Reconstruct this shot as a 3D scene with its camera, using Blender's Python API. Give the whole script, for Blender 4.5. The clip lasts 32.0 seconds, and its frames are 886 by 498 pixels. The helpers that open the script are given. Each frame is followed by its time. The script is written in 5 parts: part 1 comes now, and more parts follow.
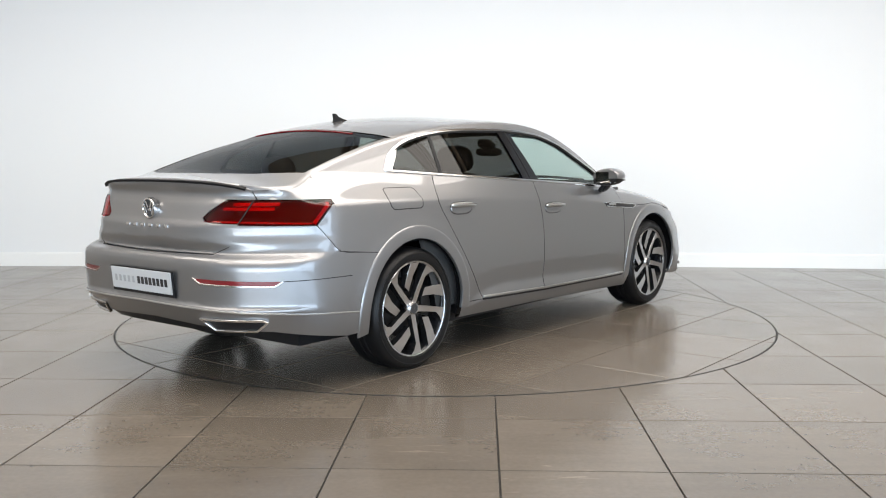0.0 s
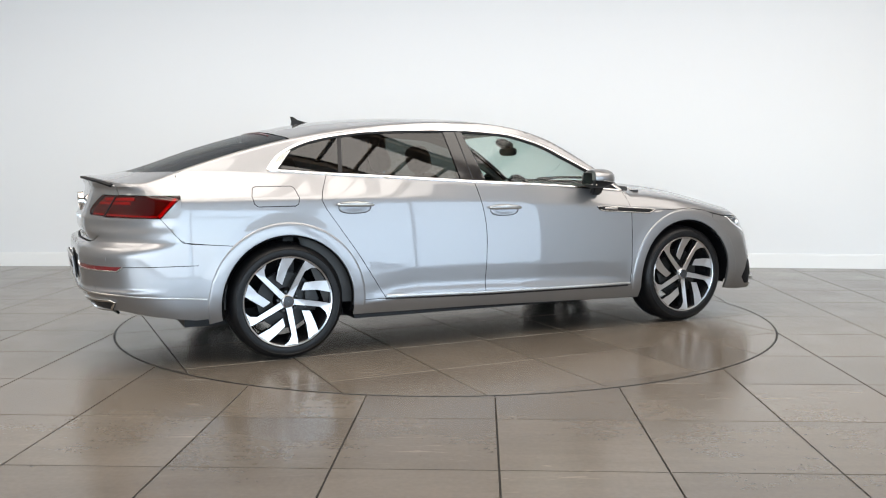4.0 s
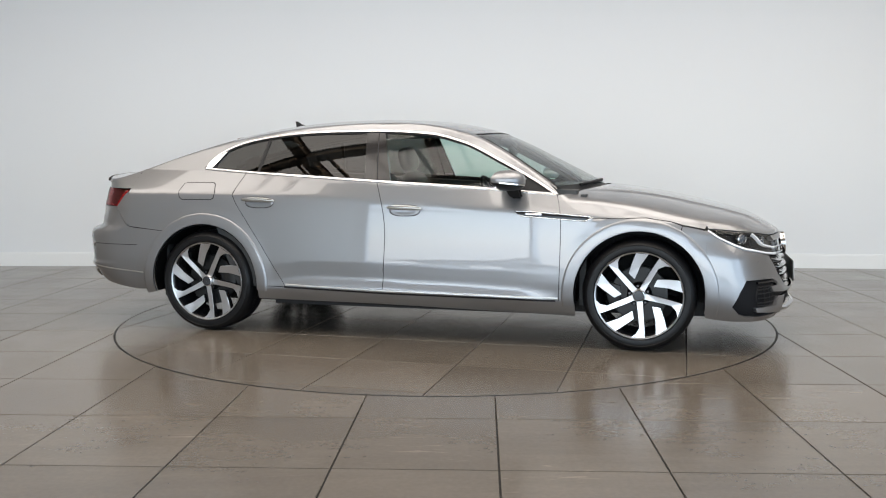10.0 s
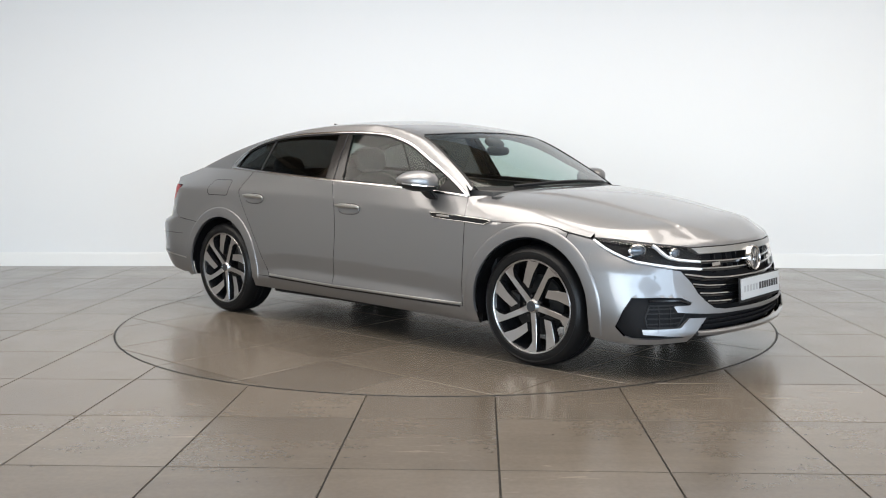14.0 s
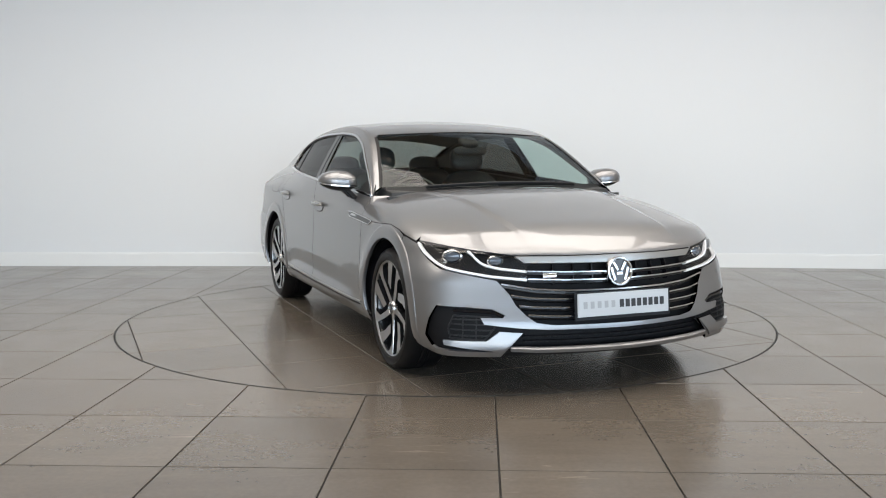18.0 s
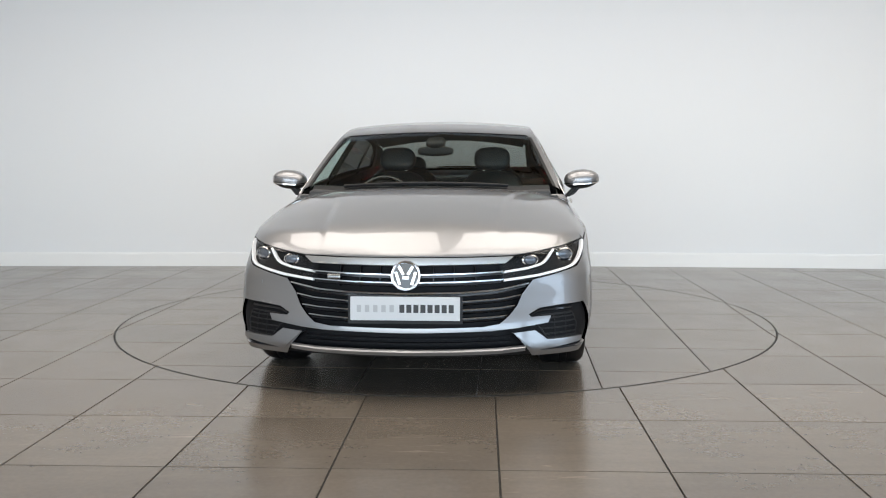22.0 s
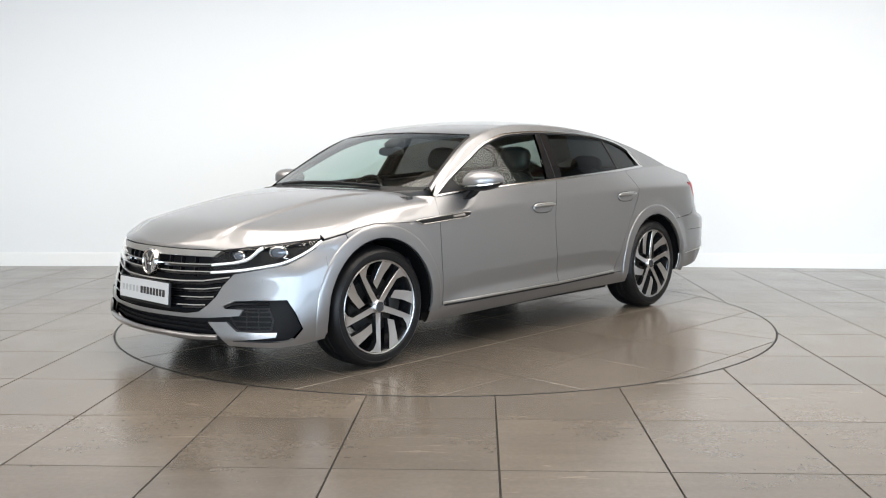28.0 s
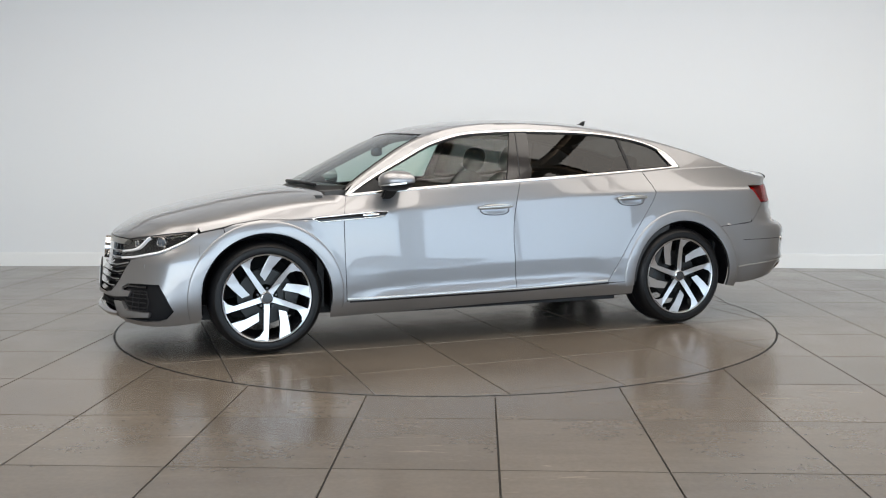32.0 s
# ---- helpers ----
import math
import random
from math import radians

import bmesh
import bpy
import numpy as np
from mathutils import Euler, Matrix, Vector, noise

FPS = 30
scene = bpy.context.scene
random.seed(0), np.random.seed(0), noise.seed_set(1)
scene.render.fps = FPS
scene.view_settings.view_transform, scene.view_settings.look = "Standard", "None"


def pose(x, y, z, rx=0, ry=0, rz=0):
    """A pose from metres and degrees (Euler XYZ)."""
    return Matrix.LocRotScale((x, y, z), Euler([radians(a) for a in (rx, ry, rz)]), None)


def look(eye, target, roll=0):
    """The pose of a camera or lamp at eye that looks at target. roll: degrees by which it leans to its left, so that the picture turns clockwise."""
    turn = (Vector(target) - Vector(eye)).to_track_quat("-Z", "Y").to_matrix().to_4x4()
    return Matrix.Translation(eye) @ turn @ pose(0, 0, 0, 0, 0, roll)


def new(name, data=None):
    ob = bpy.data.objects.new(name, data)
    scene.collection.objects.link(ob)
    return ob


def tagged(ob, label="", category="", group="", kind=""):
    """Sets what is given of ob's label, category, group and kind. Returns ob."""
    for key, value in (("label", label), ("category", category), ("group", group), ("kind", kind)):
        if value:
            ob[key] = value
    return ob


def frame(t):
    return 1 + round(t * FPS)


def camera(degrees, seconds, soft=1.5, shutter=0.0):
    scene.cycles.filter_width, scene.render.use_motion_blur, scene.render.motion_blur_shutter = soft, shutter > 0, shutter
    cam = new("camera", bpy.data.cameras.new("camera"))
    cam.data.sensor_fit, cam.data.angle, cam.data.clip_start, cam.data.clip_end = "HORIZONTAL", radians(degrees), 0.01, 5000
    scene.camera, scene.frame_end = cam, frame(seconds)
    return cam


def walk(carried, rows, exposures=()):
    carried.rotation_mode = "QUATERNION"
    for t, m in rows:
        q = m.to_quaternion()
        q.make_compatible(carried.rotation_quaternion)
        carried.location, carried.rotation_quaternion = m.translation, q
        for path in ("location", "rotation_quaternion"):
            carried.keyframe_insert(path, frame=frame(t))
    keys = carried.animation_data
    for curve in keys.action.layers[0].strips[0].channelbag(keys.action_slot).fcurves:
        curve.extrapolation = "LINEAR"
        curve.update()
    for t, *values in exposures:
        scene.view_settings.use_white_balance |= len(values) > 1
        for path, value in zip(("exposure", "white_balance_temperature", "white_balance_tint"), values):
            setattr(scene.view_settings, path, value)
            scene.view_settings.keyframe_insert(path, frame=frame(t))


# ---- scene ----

# ---- camera ----
EYE = (0.0, -6.5837, 1.1505)
cam = camera(51.957, 32.0, 1.1)
STAND = pose(*EYE, 84.3231, 0.1869, 0.1203)
walk(cam, [(0.0, STAND), (32.0, STAND)], [(0.0, 1.50), (1.0, 1.65), (2.0, 1.63), (3.0, 1.54), (6.0, 1.00), (8.0, 0.98), (10.0, 1.03), (11.0, 1.12), (12.0, 1.32), (13.0, 1.42), (14.0, 1.37), (17.0, 1.14), (19.0, 1.09), (21.4, 1.12), (25.0, 1.12), (28.0, 1.57), (30.0, 1.59), (31.0, 1.44), (32.0, 1.07)])

# ---- light ----
world = bpy.data.worlds.new("daylight")
scene.world = world
world.use_nodes = True
wn = world.node_tree.nodes
sky = wn.new("ShaderNodeTexSky")
sky.sky_type, sky.sun_disc, sky.sun_elevation, sky.sun_rotation = "NISHITA", False, radians(40), radians(200)
world.node_tree.links.new(sky.outputs[0], wn["Background"].inputs[0])
wn["Background"].inputs[1].default_value = 0.12


def area_lamp(name, m, sx, sy, watts, colour):
    data = bpy.data.lights.new(name, "AREA")
    data.shape, data.size, data.size_y, data.energy, data.color = "RECTANGLE", sx, sy, watts, colour
    ob = new(name, data)
    ob.matrix_world = m
    return ob


area_lamp("window_light", look((-0.1, -9.66, 1.37), (-0.1, 0, 1.37)), 12.6, 2.46, 215, (0.62, 0.80, 1.0))
area_lamp("window_light", look((6.36, -6.9, 1.37), (0, -6.9, 1.37)), 4.6, 2.46, 75, (0.62, 0.80, 1.0))
for x in (-4.75, -1.6, 1.6, 4.75):
    for y, depth, watts in ((-4.0, 1.5, 31), (-2.5, 0.85, 17), (-0.5, 2.5, 43)):
        area_lamp("ceiling_light", pose(x, y, 4.52), 2.86, depth, watts * (0.78 if abs(x) > 3 else 1.05), (1.0, 0.935, 0.86))


# ---- materials ----
def material(name, colour, rough=0.5, metal=0.0, coat=0.0, vary=0.0, scale=8.0, bump=0.0, bump_scale=60.0, spec=0.5):
    m = bpy.data.materials.new(name)
    m.use_nodes = True
    nt = m.node_tree
    b = nt.nodes["Principled BSDF"]
    b.inputs["Base Color"].default_value = (*colour, 1)
    b.inputs["Roughness"].default_value = rough
    b.inputs["Metallic"].default_value = metal
    b.inputs["Coat Weight"].default_value = coat
    b.inputs["Coat Roughness"].default_value = 0.03
    b.inputs["Specular IOR Level"].default_value = spec
    if vary:
        tc = nt.nodes.new("ShaderNodeTexCoord")
        n = nt.nodes.new("ShaderNodeTexNoise")
        n.inputs["Scale"].default_value, n.inputs["Detail"].default_value = scale, 6
        ramp = nt.nodes.new("ShaderNodeMapRange")
        ramp.inputs["To Min"].default_value, ramp.inputs["To Max"].default_value = 1 - vary, 1 + vary
        mix = nt.nodes.new("ShaderNodeMix")
        mix.data_type, mix.blend_type = "RGBA", "MULTIPLY"
        mix.inputs["Factor"].default_value = 1
        mix.inputs["A"].default_value = (*colour, 1)
        nt.links.new(tc.outputs["Object"], n.inputs["Vector"])
        nt.links.new(n.outputs["Fac"], ramp.inputs["Value"])
        nt.links.new(ramp.outputs["Result"], mix.inputs["B"])
        nt.links.new(mix.outputs["Result"], b.inputs["Base Color"])
    if bump:
        tc = nt.nodes.new("ShaderNodeTexCoord")
        n = nt.nodes.new("ShaderNodeTexNoise")
        n.inputs["Scale"].default_value, n.inputs["Detail"].default_value = bump_scale, 4
        bm = nt.nodes.new("ShaderNodeBump")
        bm.inputs["Strength"].default_value = bump
        bm.inputs["Distance"].default_value = 0.002
        nt.links.new(tc.outputs["Object"], n.inputs["Vector"])
        nt.links.new(n.outputs["Fac"], bm.inputs["Height"])
        nt.links.new(bm.outputs["Normal"], b.inputs["Normal"])
    return m


def glass_material(name, colour, rough=0.0, least=0.05, most=0.90):
    """A thin pane: tinted see-through, with mirror gloss that grows towards the edge of view."""
    m = bpy.data.materials.new(name)
    m.use_nodes = True
    nt = m.node_tree
    nt.nodes.remove(nt.nodes["Principled BSDF"])
    out = nt.nodes["Material Output"]
    tr, gl, mix, lw, pw, ma = (nt.nodes.new(n) for n in ("ShaderNodeBsdfTransparent", "ShaderNodeBsdfGlossy", "ShaderNodeMixShader", "ShaderNodeLayerWeight", "ShaderNodeMath", "ShaderNodeMath"))
    tr.inputs["Color"].default_value = (*colour, 1)
    gl.inputs["Roughness"].default_value = rough
    lw.inputs["Blend"].default_value = 0.5
    pw.operation, ma.operation = "POWER", "MULTIPLY_ADD"
    pw.inputs[1].default_value = 4.5
    ma.inputs[1].default_value, ma.inputs[2].default_value = most, least
    nt.links.new(lw.outputs["Facing"], pw.inputs[0])
    nt.links.new(pw.outputs[0], ma.inputs[0])
    nt.links.new(ma.outputs[0], mix.inputs[0])
    nt.links.new(tr.outputs[0], mix.inputs[1])
    nt.links.new(gl.outputs[0], mix.inputs[2])
    nt.links.new(mix.outputs[0], out.inputs["Surface"])
    return m


PAINT = material("silver_paint", (0.255, 0.256, 0.265), 0.43, 0.9, 1.0)
PAINT.node_tree.nodes["Principled BSDF"].inputs["Coat IOR"].default_value = 1.55
PAINT.node_tree.nodes["Principled BSDF"].inputs["Coat Roughness"].default_value = 0.02
SILVERTRIM = material("silver_trim", (0.48, 0.48, 0.47), 0.36, 0.95, 0.3)
CHROME = material("chrome", (0.62, 0.62, 0.62), 0.15, 1.0)
BLACK = material("black_plastic", (0.008, 0.008, 0.009), 0.5, spec=0.3, vary=0.15, scale=40)
GLOSS = material("gloss_black", (0.007, 0.007, 0.008), 0.12, 0, 0.1, spec=0.4)
RUBBER = material("tyre_rubber", (0.005, 0.005, 0.0055), 0.42, spec=0.25, vary=0.2, bump=0.1)
ALLOY = material("machined_alloy", (0.58, 0.58, 0.59), 0.30, 1.0)
DARK = material("black_alloy", (0.010, 0.010, 0.011), 0.22, 0, 0.5)
STEEL = material("brake_steel", (0.035, 0.035, 0.035), 0.45, 0.8, vary=0.1, scale=30)
RIMSTEEL = material("rim_steel", (0.05, 0.048, 0.045), 0.4, 0.6, vary=0.2, scale=20)
TINT = glass_material("tinted_glass", (0.10, 0.105, 0.105), least=0.04, most=0.5)
REARGLASS = glass_material("rear_screen_glass", (0.30, 0.32, 0.31), most=0.40)
SIDEGLASS = glass_material("side_glass", (0.70, 0.83, 0.79), least=0.035, most=0.6)
CLEAR = glass_material("windscreen_glass", (0.80, 0.87, 0.85), least=0.035)
LENS = glass_material("lamp_cover", (0.95, 0.95, 0.95), least=0.03)
REDLENS = glass_material("red_lens", (0.72, 0.05, 0.06), least=0.05, most=0.5)
RED = material("red_light", (0.42, 0.008, 0.014), 0.15, 0, 1.0)
REFLEX = material("red_reflector", (0.15, 0.006, 0.010), 0.2, 0, 0.8)
MATT = material("matt_black", (0.006, 0.006, 0.007), 0.6, spec=0.15, vary=0.1)
TAILRED = material("tail_lamp_housing", (0.05, 0.006, 0.008), 0.3)
LAMPBLACK = material("lamp_housing", (0.008, 0.008, 0.009), 0.4, spec=0.2)
GUIDE = material("light_guide", (0.80, 0.81, 0.83), 0.25)
PROJECTOR = material("projector_glass", (0.10, 0.12, 0.15), 0.05, 0.3, 1.0)
MIRROR = material("mirror_silver", (0.9, 0.9, 0.9), 0.01, 1.0)
PLATE = material("plate_white", (0.46, 0.47, 0.48), 0.3)
INK = material("black_ink", (0.02, 0.02, 0.022), 0.5)
GREYINK = material("grey_ink", (0.33, 0.335, 0.34), 0.5)
INKDISC = material("dark_disc", (0.03, 0.032, 0.036), 0.2)
SEAT = material("seat_leather", (0.03, 0.03, 0.032), 0.5, vary=0.2, bump=0.05)
TRIM = material("dark_interior", (0.03, 0.031, 0.032), 0.6, vary=0.2)
LINER = material("headliner_cloth", (0.11, 0.11, 0.108), 0.9, vary=0.1)
WALL = material("white_paint", (0.76, 0.80, 0.84), 0.6, vary=0.012, scale=0.7)
SKIRT = material("white_gloss_paint", (0.81, 0.84, 0.86), 0.4, vary=0.01)
SIDEWALL = material("greige_paint", (0.40, 0.39, 0.375), 0.6, vary=0.05, scale=0.8)
CEIL = material("ceiling_paint", (0.36, 0.27, 0.185), 0.7, vary=0.05)
DARKFRAME = material("grey_frame", (0.25, 0.25, 0.26), 0.4)
GROUT = material("grout", (0.012, 0.011, 0.010), 0.8, vary=0.2)


def tile_material():
    m = material("floor_tile", (0.12, 0.112, 0.10), 0.2, spec=0.62)
    nt = m.node_tree
    N, L = nt.nodes, nt.links
    b = N["Principled BSDF"]
    tc, info = N.new("ShaderNodeTexCoord"), N.new("ShaderNodeObjectInfo")
    big, fine, streak = (N.new("ShaderNodeTexNoise") for _ in range(3))
    big.inputs["Scale"].default_value, big.inputs["Detail"].default_value = 2.2, 5
    fine.inputs["Scale"].default_value, fine.inputs["Detail"].default_value = 45, 6
    streak.inputs["Scale"].default_value, streak.inputs["Detail"].default_value = 3.0, 6
    mp = N.new("ShaderNodeMapping")
    mp.inputs["Scale"].default_value = (0.8, 5.0, 1)
    L.new(tc.outputs["Object"], mp.inputs["Vector"])
    L.new(mp.outputs["Vector"], streak.inputs["Vector"])
    for n in (big, fine):
        L.new(tc.outputs["Object"], n.inputs["Vector"])
    def span(src, lo, hi):
        r = N.new("ShaderNodeMapRange")
        r.inputs["From Min"].default_value, r.inputs["From Max"].default_value = 0.3, 0.7
        r.inputs["To Min"].default_value, r.inputs["To Max"].default_value = lo, hi
        L.new(src, r.inputs["Value"])
        return r.outputs["Result"]
    def times(p, q):
        k = N.new("ShaderNodeMath")
        k.operation = "MULTIPLY"
        L.new(p, k.inputs[0])
        L.new(q, k.inputs[1])
        return k.outputs[0]
    rnd = N.new("ShaderNodeMapRange")
    rnd.inputs["To Min"].default_value, rnd.inputs["To Max"].default_value = 0.88, 1.10
    L.new(info.outputs["Random"], rnd.inputs["Value"])
    val = times(times(span(big.outputs["Fac"], 0.92, 1.07), span(streak.outputs["Fac"], 0.95, 1.05)), times(span(fine.outputs["Fac"], 0.94, 1.06), rnd.outputs["Result"]))
    # sparse pale scuffs and dried water marks
    scuff, patchy = N.new("ShaderNodeTexNoise"), N.new("ShaderNodeTexNoise")
    scuff.inputs["Scale"].default_value, scuff.inputs["Detail"].default_value = 9.0, 8
    scuff.inputs["Distortion"].default_value = 1.2
    patchy.inputs["Scale"].default_value = 1.1
    mp2 = N.new("ShaderNodeMapping")
    mp2.inputs["Scale"].default_value, mp2.inputs["Rotation"].default_value = (0.5, 3.0, 1), (0, 0, 0.35)
    L.new(tc.outputs["Object"], mp2.inputs["Vector"])
    L.new(mp2.outputs["Vector"], scuff.inputs["Vector"])
    L.new(tc.outputs["Object"], patchy.inputs["Vector"])
    def band(src, a, b, lo, hi):
        r = N.new("ShaderNodeMapRange")
        r.inputs["From Min"].default_value, r.inputs["From Max"].default_value = a, b
        r.inputs["To Min"].default_value, r.inputs["To Max"].default_value = lo, hi
        L.new(src, r.inputs["Value"])
        return r.outputs["Result"]
    mark = times(band(scuff.outputs["Fac"], 0.62, 0.72, 0.0, 0.5), band(patchy.outputs["Fac"], 0.5, 0.62, 0.0, 1.0))
    add = N.new("ShaderNodeMath")
    add.operation = "ADD"
    add.inputs[1].default_value = 1.0
    L.new(mark, add.inputs[0])
    val = times(val, add.outputs[0])
    mix = N.new("ShaderNodeMix")
    mix.data_type, mix.blend_type = "RGBA", "MULTIPLY"
    mix.inputs["Factor"].default_value = 1
    mix.inputs["A"].default_value = (0.116, 0.098, 0.079, 1)
    L.new(val, mix.inputs["B"])
    L.new(mix.outputs["Result"], b.inputs["Base Color"])
    L.new(span(big.outputs["Fac"], 0.19, 0.25), b.inputs["Roughness"])
    bump = N.new("ShaderNodeBump")
    bump.inputs["Strength"].default_value, bump.inputs["Distance"].default_value = 0.015, 0.001
    L.new(span(streak.outputs["Fac"], 0, 1), bump.inputs["Height"])
    L.new(bump.outputs["Normal"], b.inputs["Normal"])
    return m


TILE = tile_material()


# ---- meshes ----
def mesh_object(name, verts, faces, mat, parent=None, label="", smooth=False):
    me = bpy.data.meshes.new(name)
    me.from_pydata([tuple(v) for v in verts], [], faces)
    me.materials.append(mat)
    if smooth:
        me.shade_smooth()
    ob = new(name, me)
    if parent:
        ob.parent = parent
    if label:
        tagged(ob, label)
    return ob


def part(name, bm, mat, parent, label="", smooth=True, m=None):
    me = bpy.data.meshes.new(name)
    bm.to_mesh(me)
    bm.free()
    me.materials.append(mat)
    if smooth:
        me.shade_smooth()
        me.set_sharp_from_angle(angle=radians(35))
    ob = new(name, me)
    ob.parent = parent
    if m is not None:
        ob.matrix_basis = m
    if label:
        tagged(ob, label)
    return ob


def box(bm, x0, x1, y0, y1, z0, z1):
    r = bmesh.ops.create_cube(bm, size=1, matrix=pose((x0 + x1) / 2, (y0 + y1) / 2, (z0 + z1) / 2) @ Matrix.Diagonal((x1 - x0, y1 - y0, z1 - z0, 1)))
    return r["verts"]


def lathe(bm, profile, n, axis="Y", close=False):
    """Turn a profile of (radius, along) about an axis."""
    rings = []
    for r, a in profile:
        ring = []
        for i in range(n):
            c, s = math.cos(2 * math.pi * i / n) * r, math.sin(2 * math.pi * i / n) * r
            ring.append(bm.verts.new((c, a, s) if axis == "Y" else (c, s, a)))
        rings.append(ring)
    pairs = list(zip(rings, rings[1:])) + ([(rings[-1], rings[0])] if close else [])
    for p, q in pairs:
        for i in range(n):
            j = (i + 1) % n
            bm.faces.new((p[i], p[j], q[j], q[i]))
    return rings


# ---- body form: half width of the car body at length x and height z ----
def table(f, a, b):
    """A quick look-up of f between a and b."""
    xs = np.linspace(a, b, 6000)
    ys = f(xs)
    return lambda x: np.interp(x, xs, ys)


def curve(knots):
    """A natural cubic through (x, y) knots, straight beyond its ends."""
    k = np.array(knots, float)
    xs, ys = k[:, 0], k[:, 1]
    n, h = len(xs), np.diff(xs)
    A, b = np.eye(n), np.zeros(n)
    for i in range(1, n - 1):
        A[i, i - 1], A[i, i], A[i, i + 1] = h[i - 1], 2 * (h[i - 1] + h[i]), h[i]
        b[i] = 6 * ((ys[i + 1] - ys[i]) / h[i] - (ys[i] - ys[i - 1]) / h[i - 1])
    m = np.linalg.solve(A, b)

    def at(x):
        x = np.asarray(x, float)
        q = np.clip(x, xs[0], xs[-1])
        i = np.clip(np.searchsorted(xs, q) - 1, 0, n - 2)
        d, e, w = q - xs[i], xs[i + 1] - q, h[i]
        y = (m[i] * e**3 + m[i + 1] * d**3) / (6 * w) + (ys[i] / w - m[i] * w / 6) * e + (ys[i + 1] / w - m[i + 1] * w / 6) * d
        lo = (ys[1] - ys[0]) / h[0] - h[0] * m[1] / 6
        hi = (ys[-1] - ys[-2]) / h[-1] + h[-1] * m[-2] / 6
        return y + np.where(x < xs[0], (x - xs[0]) * lo, 0) + np.where(x > xs[-1], (x - xs[-1]) * hi, 0)
    return table(at, xs[0] - 1.5, xs[-1] + 1.5)


def bend(knots):
    """A smooth curve through (x, y) knots that never overshoots them."""
    k = np.array(knots, float)
    xs, ys = k[:, 0], k[:, 1]
    h = np.diff(xs)
    d = np.diff(ys) / h
    m = np.zeros(len(xs))
    m[0], m[-1] = d[0], d[-1]
    for i in range(1, len(xs) - 1):
        if d[i - 1] * d[i] > 0:
            a, b = 2 * h[i] + h[i - 1], h[i] + 2 * h[i - 1]
            m[i] = (a + b) / (a / d[i - 1] + b / d[i])

    def at(x):
        q = np.clip(np.asarray(x, float), xs[0], xs[-1])
        i = np.clip(np.searchsorted(xs, q) - 1, 0, len(xs) - 2)
        t = (q - xs[i]) / h[i]
        return ys[i] * (2 * t**3 - 3 * t**2 + 1) + h[i] * m[i] * (t**3 - 2 * t**2 + t) + ys[i + 1] * (3 * t**2 - 2 * t**3) + h[i] * m[i + 1] * (t**3 - t**2)
    return table(at, xs[0], xs[-1])


def line(knots):
    k = np.array(knots, float)
    return lambda x: np.interp(x, k[:, 0], k[:, 1])


def ease(a, b, v):
    s = np.clip((v - a) / (b - a), 0, 1)
    return s * s * (3 - 2 * s)


def soft_min(a, b, r):
    r = np.minimum(r, 0.3 * np.minimum(a, b) + 1e-5)
    h = np.maximum(r - np.abs(a - b), 0) / r
    return np.minimum(a, b) - h * h * r * 0.25


HUB_X, HUB_Z, TYRE = 1.422, 0.337, 0.337
cabin_top = curve([(-2.55, 1.062), (-2.4, 1.057), (-2.2, 1.080), (-1.9, 1.178), (-1.5, 1.300), (-1.0, 1.395), (-0.4, 1.426), (0.1, 1.400), (0.42, 1.331), (0.8, 1.158), (1.15, 0.978), (1.4, 0.83)])
hood_top = curve([(0.8, 0.992), (1.1, 0.976), (1.5, 0.927), (1.9, 0.840), (2.15, 0.759), (2.3, 0.67)])
crown = curve([(-2.5, 0.07), (-2.1, 0.13), (-1.5, 0.165), (-1.2, 0.165), (-0.5, 0.12), (0.1, 0.095), (0.45, 0.128), (0.7, 0.168), (0.85, 0.192), (1.0, 0.23), (1.4, 0.27)])
hood_crown = curve([(0.8, 0.10), (1.15, 0.105), (1.5, 0.115), (2.0, 0.125), (2.4, 0.13)])
plan = curve([(-2.5, 0.84), (-2.2, 0.895), (-1.8, 0.92), (-1.2, 0.925), (-0.3, 0.922), (0.6, 0.92), (1.4, 0.921), (1.9, 0.912), (2.2, 0.89), (2.45, 0.86)])
glass = curve([(-2.4, 0.60), (-1.9, 0.69), (-1.49, 0.748), (-1.0, 0.82), (-0.3, 0.866), (0.4, 0.858), (0.9, 0.828), (1.3, 0.825), (1.6, 0.82), (2.0, 0.79)])
belt = curve([(-2.4, 1.09), (-1.4, 1.068), (-0.5, 1.01), (0.5, 0.958), (1.1, 0.915), (2.0, 0.80)])
crease = curve([(-2.4, 0.932), (-1.8, 0.930), (-1.2, 0.925), (-0.2, 0.889), (0.7, 0.834), (1.3, 0.797), (2.0, 0.735)])
flank = bend([(0.14, -0.12), (0.21, -0.050), (0.29, -0.018), (0.35, -0.007), (0.42, -0.001), (0.48, 0.0), (0.54, -0.002), (0.61, -0.0053), (0.70, -0.0107), (0.80, -0.0187), (0.90, -0.029), (1.0, -0.042)])
door = bend([(0.14, -0.12), (0.21, -0.050), (0.26, -0.018), (0.30, 0.001), (0.315, 0.0055), (0.325, 0.005), (0.34, 0.0015), (0.36, -0.0040), (0.378, -0.0076), (0.388, -0.0080), (0.40, -0.0073), (0.43, -0.0046), (0.46, -0.0020), (0.478, -0.0005), (0.487, 0.0), (0.496, -0.0004), (0.54, -0.0021), (0.61, -0.0053), (0.70, -0.0107), (0.80, -0.0187), (0.90, -0.029), (1.0, -0.042)])
